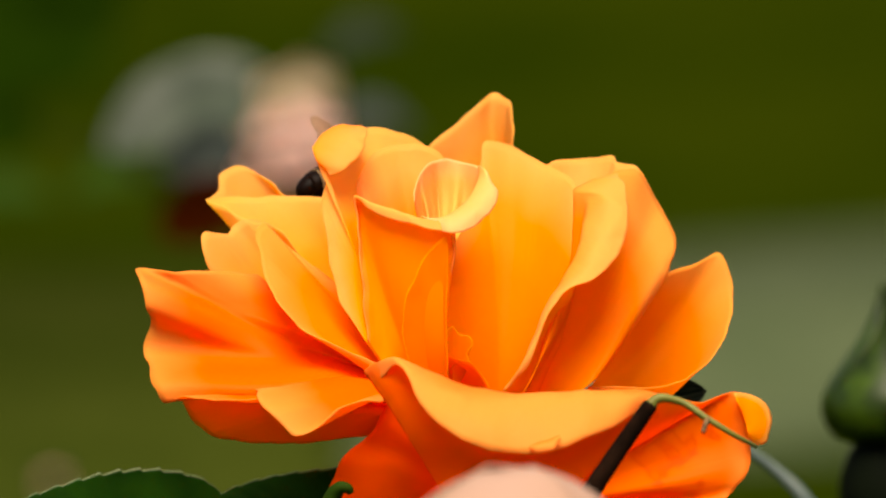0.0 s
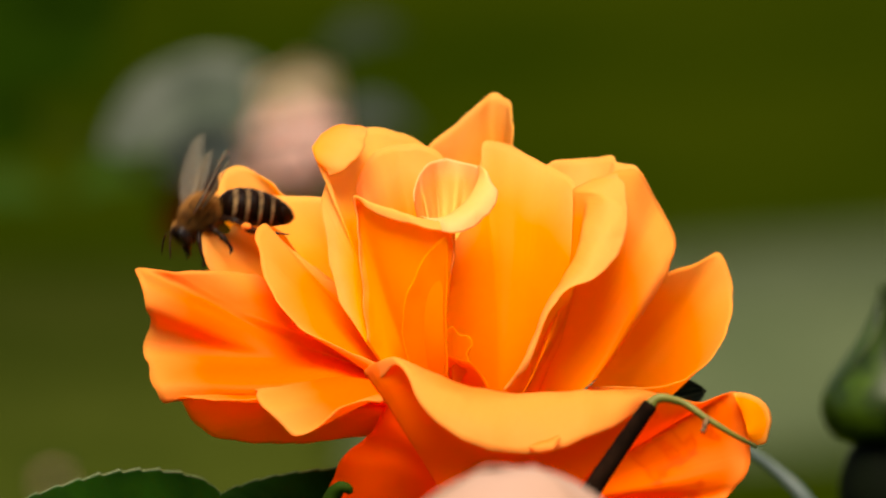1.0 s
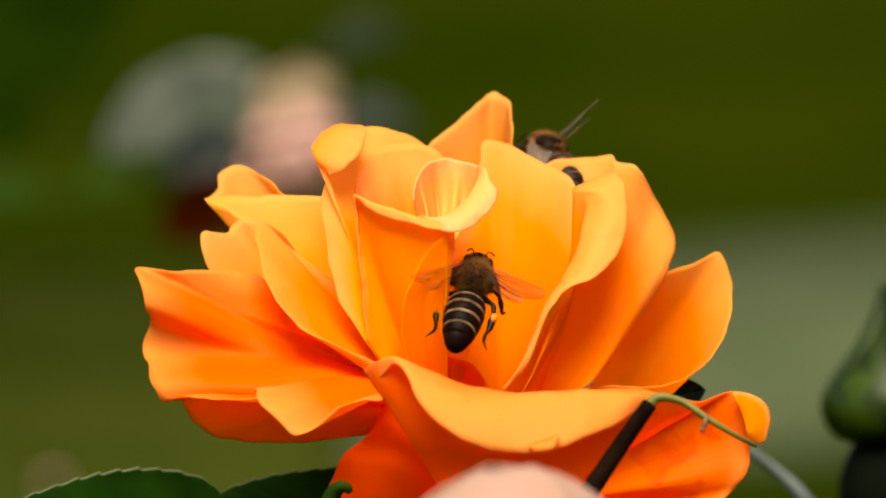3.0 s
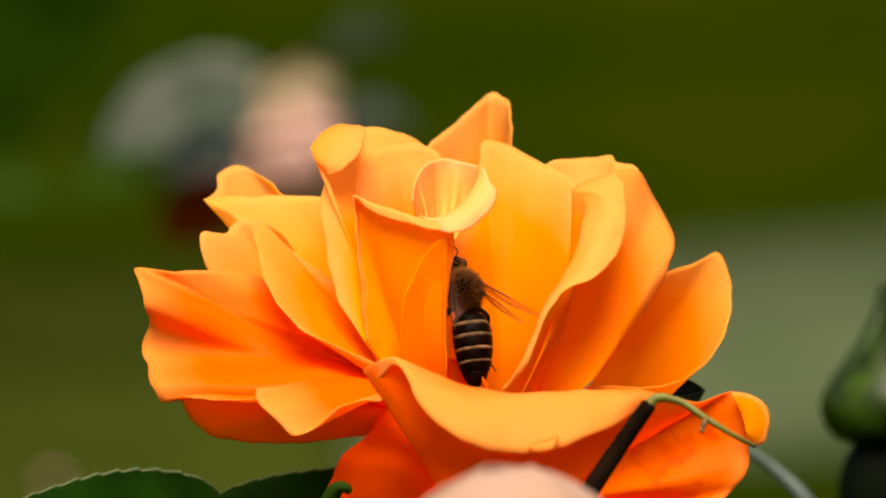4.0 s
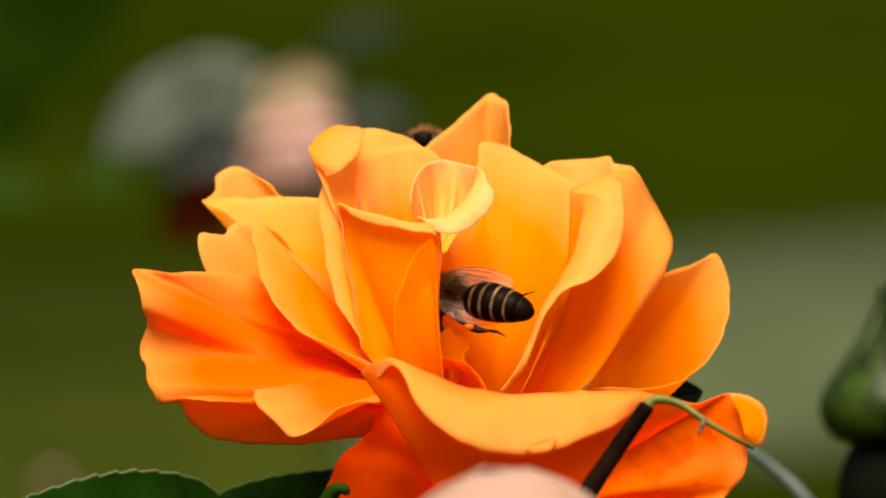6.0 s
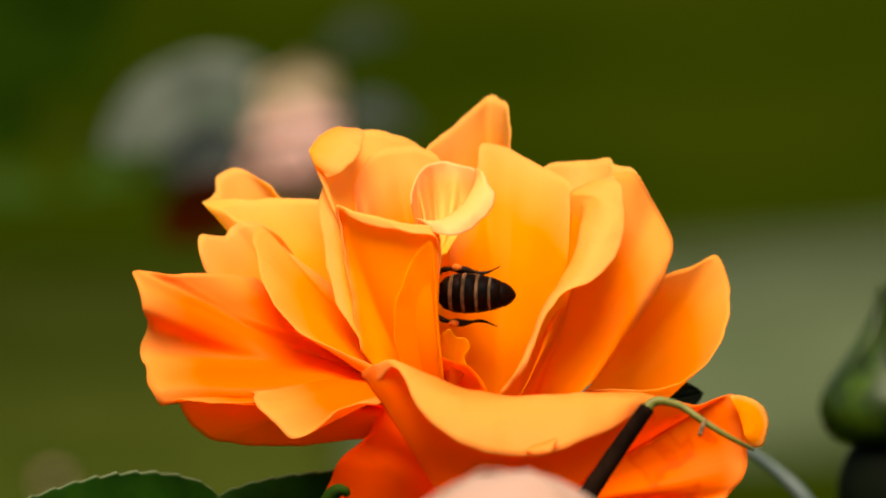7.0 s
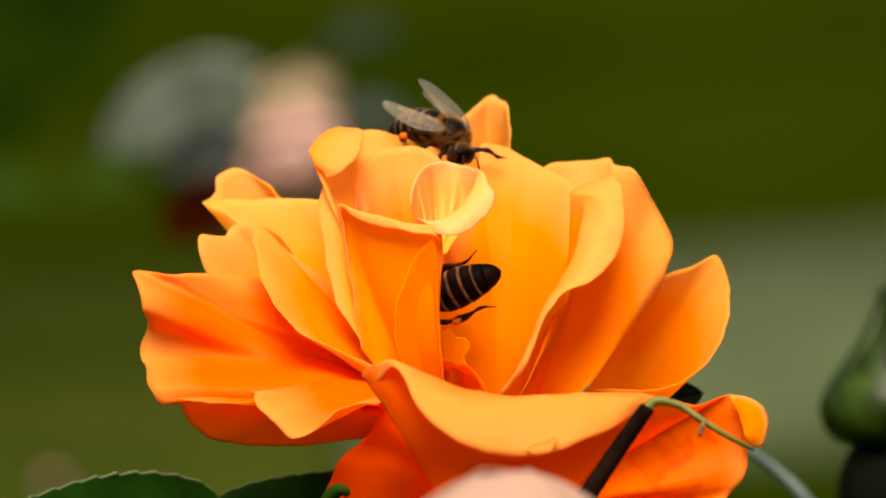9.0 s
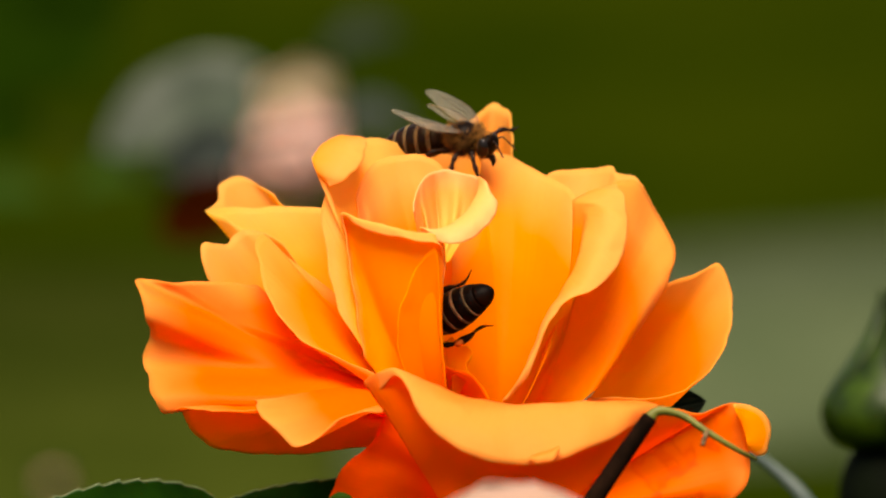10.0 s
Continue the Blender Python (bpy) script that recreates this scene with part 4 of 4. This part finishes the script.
def motions():
    shifts = [(0, 0.056, -0.139, 0), (0.5, 0.056, -0.167, 0), (1, 0.028, -0.139, 0), (1.5, 0.0, 0.0, 0), (2, 0.028, -0.067, 0), (2.5, 0.0, -0.056, 0), (4, -0.083, -0.111, 0), (4.5, -0.222, 0.0, 0), (5, -0.15, -0.083, 0), (5.5, -0.25, -0.139, 0), (6.5, -0.278, -0.333, 0), (7, -0.25, -0.389, 0), (7.5, -0.194, -0.483, 0), (8, -0.25, -0.528, 0), (8.5, -0.25, -0.389, 0), (9, -0.25, -0.389, 0), (9.5, -0.306, -0.483, 0), (9.8, -0.167, -0.778, 0), (10, 0.0, -1.194, 0)]
    walk(ROSE, sway(ROOT, [(t, x, z, n) for t, x, z, n in shifts]))
    walk(STALK, sway((19.6, -30.0, -14.67), [(t, x, z * 1.15, 0) for t, x, z, n in shifts]))
    walk(GREEN_BUD, sway((51.37, 120.0, -17.87), [(t, x * 0.7, z * 0.65, 0) for t, x, z, n in shifts]))
    walk(FRONT_PINK, sway((5.85, -105.0, -32.6), [(t, x * 1.5, z * 1.3, 0) for t, x, z, n in shifts]))
    foot = np.array((0.33, -9.0, -14.23)) - np.array(ROOT)
    for inner in (ROSE_PARTS["front"], ROSE_PARTS["overlap"]):
        walk(inner, [(t, Matrix.Translation(Vector(foot) * MM) @ pose(0, 0, 0, 0, q, 0) @ Matrix.Translation(-Vector(foot) * MM))
                     for t, q in ((0, 0), (4.0, 0), (4.5, -0.2), (5.0, -1.0), (5.5, -3.0), (7.0, -4.3), (8.0, -4.2), (8.5, -3.6), (10.0, -3.6))])
    walk(BEE_ONE, [
        (0.0, bee_pose(-6.8, 16, 7.98, (0.82, 0.55, 0.15), (0, 0.1, 1))),
        (0.1, bee_pose(-6.57, 16, 8.32, (0.82, 0.55, 0.12), (0, 0.1, 1))),
        (0.2, bee_pose(-6.12, 16, 7.87, (0.8, 0.58, 0.15), (0, 0.1, 1))),
        (0.4, bee_pose(-6.12, 16, 7.76, (0.8, 0.58, 0.15), (0, 0.1, 1))),
        (0.45, bee_pose(-5.31, 14, 6.84, (0.2, 0.97, 0), (0, 0.1, 1))),
        (0.48, bee_pose(-6.42, 12, 5.69, (-0.7, 0.7, -0.1), (0, 0.1, 1))),
        (0.5, bee_pose(-8.53, 8, 4.43, (-0.9, -0.15, -0.4), (0, -0.3, 0.95))),
        (0.6, bee_pose(-9.62, 6, 4.98, (-0.8, -0.4, -0.4), (-0.3, -0.4, 0.8))),
        (0.7, bee_pose(-10.4, 5, 5.37, (-0.8, -0.45, -0.35), (-0.3, -0.4, 0.85))),
        (0.8, bee_pose(-12.5, 4, 6.03, (-0.9, -0.35, -0.15), (-0.1, -0.3, 0.95))),
        (0.9, bee_pose(-19.58, 1, 6.17, (-0.96, -0.12, -0.15), (-0.1, -0.35, 0.93))),
        (1.0, bee_pose(-23.83, 0, 3.5, (-0.75, -0.15, -0.6), (-0.5, -0.35, 0.75))),
        (1.1, bee_pose(-25.69, -3, -0.28, (-0.2, -0.55, -0.8), (-0.6, -0.5, 0.6))),
        (1.2, bee_pose(-25.82, -4, 0.39, (-0.5, -0.5, -0.7), (-0.6, -0.4, 0.65))),
        (1.3, bee_pose(-26.98, -4, 1.33, (-0.85, -0.35, -0.4), (-0.35, -0.4, 0.85))),
        (1.4, bee_pose(-32.07, -4, 7.13, (-0.78, -0.5, 0.31), (0.2, -0.4, 0.9))),
        (1.47, bee_pose(-39.98, -5, 17.73, (-0.75, -0.4, 0.5), (0.4, -0.4, 0.8))),
        (1.5, bee_pose(-44.34, -6, 23.77, (-0.6, -0.2, 0.7), (0.5, -0.4, 0.7))),
        (1.54, bee_pose(-42.04, -8, 28.12, (0.1, 0.2, 0.95), (-0.2, -0.95, 0.1))),
        (1.6, bee_pose(-32.52, -12, 25.52, (0.8, 0.35, 0.2), (-0.2, -0.3, 0.9))),
        (1.7, bee_pose(-16.22, -14, 11.42, (0.75, 0.45, 0.2), (-0.2, -0.35, 0.9))),
        (1.8, bee_pose(-12.31, -16, 8.34, (0.66, 0.66, 0.32), (-0.2, -0.5, 0.8))),
        (1.9, bee_pose(-7.88, -18, 3.53, (0.5, 0.69, 0.52), (-0.2, -0.65, 0.7))),
        (2.0, bee_pose(-4.46, -18, 6.3, (0.47, 0.7, 0.54), (-0.2, -0.7, 0.65))),
        (2.1, bee_pose(-1.2, -18, 5.22, (0.15, 0.68, 0.71), (0, -0.75, 0.65))),
        (2.2, bee_pose(2.29, -16, 2.45, (-0.17, 0.47, 0.86), (0.1, -0.85, 0.5))),
        (2.3, bee_pose(2.68, -14, 0.38, (-0.21, 0.12, 0.97), (0.3, -0.92, 0.2))),
        (2.4, bee_pose(3.16, -16, -0.82, (0.62, 0.1, 0.77), (0.1, -0.97, 0.1))),
        (2.5, bee_pose(2.84, -14, -2.35, (0.46, 0.75, 0.48), (0.15, -0.65, 0.75))),
        (2.6, bee_pose(3.39, -13, -2.46, (0.6, 0.65, 0.47), (0.1, -0.65, 0.75))),
        (2.7, bee_pose(3.5, -12, -2.41, (0.38, 0.82, 0.4), (0, -0.5, 0.85))),
        (3.2, bee_pose(2.53, -9, -3.52, (0.1, 0.6, 0.78), (0.2, -0.8, 0.55))),
        (3.8, bee_pose(2.1, -6, -4.47, (-0.3, 0.4, 0.85), (0.5, -0.8, 0.35))),
        (4.0, bee_pose(1.99, -6, -4.03, (-0.33, 0.25, 0.9), (0.5, -0.82, 0.25))),
        (4.5, bee_pose(1.54, -6, -3.09, (-0.6, 0.3, 0.72), (0.35, -0.9, 0.25))),
        (4.7, bee_pose(1.65, -6, -3.36, (-0.58, 0.3, 0.74), (0.35, -0.9, 0.25))),
        (5.0, bee_pose(2.37, -6, -4.58, (-0.45, 0.35, 0.8), (0.5, -0.8, 0.3))),
        (5.1, bee_pose(2.1, -5, -4.64, (-0.35, 0.4, 0.85), (0.45, -0.8, 0.4))),
        (5.2, bee_pose(1.93, -5, -4.86, (-0.56, 0.5, 0.6), (0.35, -0.75, 0.55))),
        (5.5, bee_pose(1.93, -5, -4.53, (-0.65, 0.55, 0.48), (0.3, -0.75, 0.55))),
        (5.7, bee_pose(1.82, -5, -4.31, (-0.7, 0.62, 0.26), (0.2, -0.75, 0.6))),
        (6.2, bee_pose(-0.77, -5, -4.25, (-0.9, 0.4, 0.1), (0.1, -0.9, 0.4))),
        (6.8, bee_pose(-2.54, -5, -4.2, (-0.98, 0.18, 0.02), (0, -0.97, 0.25))),
        (7.5, bee_pose(-2.6, -5, -4.25, (-0.98, 0.15, 0), (0, -0.97, 0.25))),
        (8.0, bee_pose(-3.09, -5, -4.47, (-0.97, 0.2, -0.1), (0, -0.97, 0.25))),
        (8.5, bee_pose(-3.42, -5, -5.19, (-0.9, 0.3, -0.25), (0, -0.95, 0.25))),
        (9.0, bee_pose(-3.15, -5, -5.74, (-0.86, 0.3, -0.38), (0, -0.95, 0.25))),
        (9.5, bee_pose(-4.14, -5, -7.01, (-0.8, 0.45, -0.4), (-0.1, -0.95, 0.25))),
        (9.8, bee_pose(-3.81, -5, -8.23, (-0.75, 0.5, -0.42), (-0.1, -0.95, 0.25))),
        (10, bee_pose(-2.71, -5, -8.23, (-0.72, 0.52, -0.44), (-0.1, -0.95, 0.25))),
    ])
    walk(BEE_TWO, [
        (0, bee_pose(8.6, 21, 3.93, (0.2, 0.2, 0.9), (0, -0.9, 0.3))),
        (1.6, bee_pose(7.28, 20, 6.03, (0, 0.93, 0.3), (0.1, -0.45, 0.85))),
        (1.9, bee_pose(7.74, 20, 6.54, (0, 0.93, 0.3), (0.1, -0.45, 0.85))),
        (2.0, bee_pose(7.73, 19, 6.76, (0, 0.93, 0.3), (0.1, -0.45, 0.85))),
        (2.1, bee_pose(7.83, 18, 6.98, (0, 0.93, 0.35), (0.1, -0.45, 0.85))),
        (2.2, bee_pose(9.68, 16, 10.82, (-0.05, 0.88, 0.45), (0.1, -0.6, 0.75))),
        (2.5, bee_pose(9.85, 16, 10.82, (-0.08, 0.88, 0.45), (0.1, -0.6, 0.75))),
        (2.7, bee_pose(10.53, 16, 10.93, (-0.36, 0.8, 0.45), (0.1, -0.6, 0.75))),
        (3.2, bee_pose(10.43, 17, 8.56, (-0.3, 0.8, 0.4), (0, -0.5, 0.8))),
        (3.8, bee_pose(9.88, 18, 5.45, (-0.7, 0.6, 0.2), (0, -0.3, 0.9))),
        (4.8, bee_pose(4.34, 24, 5.77, (-0.9, 0.3, 0.2), (0, -0.3, 0.9))),
        (5.2, bee_pose(0.92, 27, 6.37, (-0.8, -0.2, 0.4), (0, -0.3, 0.9))),
        (5.5, bee_pose(-0.52, 27, 7.51, (-0.4, -0.7, 0.45), (0, 0.3, 0.9))),
        (5.6, bee_pose(-0.8, 27, 10.27, (-0.2, -0.85, 0.42), (0, 0.35, 0.93))),
        (5.7, bee_pose(-0.92, 27, 12.73, (-0.05, -0.92, 0.38), (0, 0.35, 0.93))),
        (6.2, bee_pose(-2.52, 25, 9.5, (-0.1, -0.9, 0.1), (0, 0.2, 0.9))),
        (6.8, bee_pose(-4.47, 16, 7.7, (0.3, -0.8, 0.2), (0, 0.2, 0.9))),
        (7.0, bee_pose(-4.18, 13, 7.39, (0.5, -0.75, 0.1), (0, 0.1, 0.95))),
        (7.2, bee_pose(-4.28, 11, 11.31, (0.75, -0.55, -0.1), (0, 0, 1))),
        (7.4, bee_pose(-1.57, 8, 12.28, (0.4, -0.88, -0.2), (0.2, -0.2, 0.95))),
        (7.5, bee_pose(-0.78, 7, 12.66, (0.55, -0.65, -0.5), (0.25, -0.35, 0.9))),
        (7.8, bee_pose(0.0, 7, 11.93, (0.55, -0.6, -0.56), (0.3, -0.35, 0.87))),
        (8.0, bee_pose(0.56, 7, 11.37, (0.55, -0.55, -0.6), (0.35, -0.35, 0.85))),
        (8.5, bee_pose(0.78, 7, 11.04, (0.42, -0.62, -0.64), (0.35, -0.4, 0.8))),
        (9.0, bee_pose(0.78, 7, 11.37, (0.46, -0.6, -0.64), (0.35, -0.4, 0.8))),
        (9.5, bee_pose(1.06, 7, 11.37, (0.5, -0.58, -0.62), (0.35, -0.4, 0.8))),
        (9.8, bee_pose(1.74, 7, 11.26, (0.8, -0.55, -0.15), (0.1, -0.4, 0.9))),
        (10, bee_pose(2.13, 7, 11.09, (0.86, -0.48, -0.12), (0.1, -0.4, 0.9))),
    ])
    key_abdomen(ABDOMEN_ONE, [(0, 0, 0), (0.9, 0, 0), (1.0, -16.9, -41.2), (1.1, -27.3, -37.1), (1.2, 0.0, -29.6), (1.3, -0.8, -12.0), (1.4, 0, 0), (2.7, 0, 0), (3.8, -15.3, -6.5), (4.0, -8.6, -9.0), (4.5, -44, -24), (4.7, -40, -22), (5.0, -15.1, -20.6), (5.2, 0, 0), (10, 0, 0)])
    key_abdomen(ABDOMEN_TWO, [(0, 0, 0), (7.2, 0, 0), (7.5, -14.7, -35.8), (8.0, -5.2, -50.4), (8.5, 0.4, -38.9), (9.0, 2.2, -41.7), (9.5, 1.1, -44.8), (10.0, 10.4, -9.9)])
    key_wings(WINGS_ONE, [
        (0, (40, 38, 60), (84, -5)), (0.2, (30, 40, 60), (84, -5)), (0.4, (34, 40, 60), (84, -5)), (0.5, (84, -8)), (0.7, (84, -8)), (0.8, (70, 6)), (0.9, (50, 40)), (1.0, (56, 32)), (1.1, (10, 40, 70)), (1.2, (20, 50, 78)), (1.3, (30, 50, 40)),
        (1.4, (40, 35)), (1.5, (0, -10, 30)), (1.6, (10, 50, -20)), (1.7, (5, 10, 40)), (1.8, (10, 50, -30)), (1.9, (30, 10, 75)), (2.0, (40, 15, 75)), (2.1, (30, 5, 78)),
        (2.2, (15, 15, 75)), (2.3, (10, 5, 75)), (2.4, (45, 20, 60)), (2.5, (30, 10, 86)), (2.7, (34, 8, 86)), (3.8, (96, -20, 0), (28, 16, 55)),
        (4.0, (96, -20, 0), (48, 6, 70)), (4.5, (96, -20, 0), (60, 2, 40)), (4.7, (96, -20, 0), (60, 4, 40)), (5.0, (96, -20, 0), (58, 12, 30)), (5.3, (96, -20, 0), (66, 12, 25)), (5.5, (96, -20, 0), (62, 10, 20)), (5.9, (92, -22, 0), (84, -4, 5)), (6.5, (20, -40), (10, -10, 20)), (7.0, (-40, -35)), (10, (-40, -35))])
    key_wings(WINGS_TWO, [
        (0, (86, 0), (55, 20)), (1.6, (88, -4), (84, 40)), (1.8, (88, -4), (84, 50)), (1.9, (88, -4), (64, 34, 40)), (2.0, (88, -4), (92, 64, -20)), (2.1, (88, -4), (98, 62, -10)), (2.2, (88, -4), (44, 50)), (2.5, (88, -4), (42, 50)), (2.7, (88, -4), (40, 52)), (3.8, (84, -5), (60, 20)), (5.4, (84, -5)), (5.9, (84, -5)), (7.1, (62, 10)), (7.3, (30, 40), (25, 20)), (7.4, (84, -10), (38, 80, 30)),
        (7.5, (84, -10), (38, 78, 30)), (7.6, (46, 50, 20), (45, 50)), (7.8, (88, 16), (62, 4)), (8.2, (102, 8), (50, -4)), (8.5, (103, 7), (48, -6)), (9.5, (104, 5), (58, -20, 20)), (9.8, (64, 18)), (10, (64, 16))])


motions()
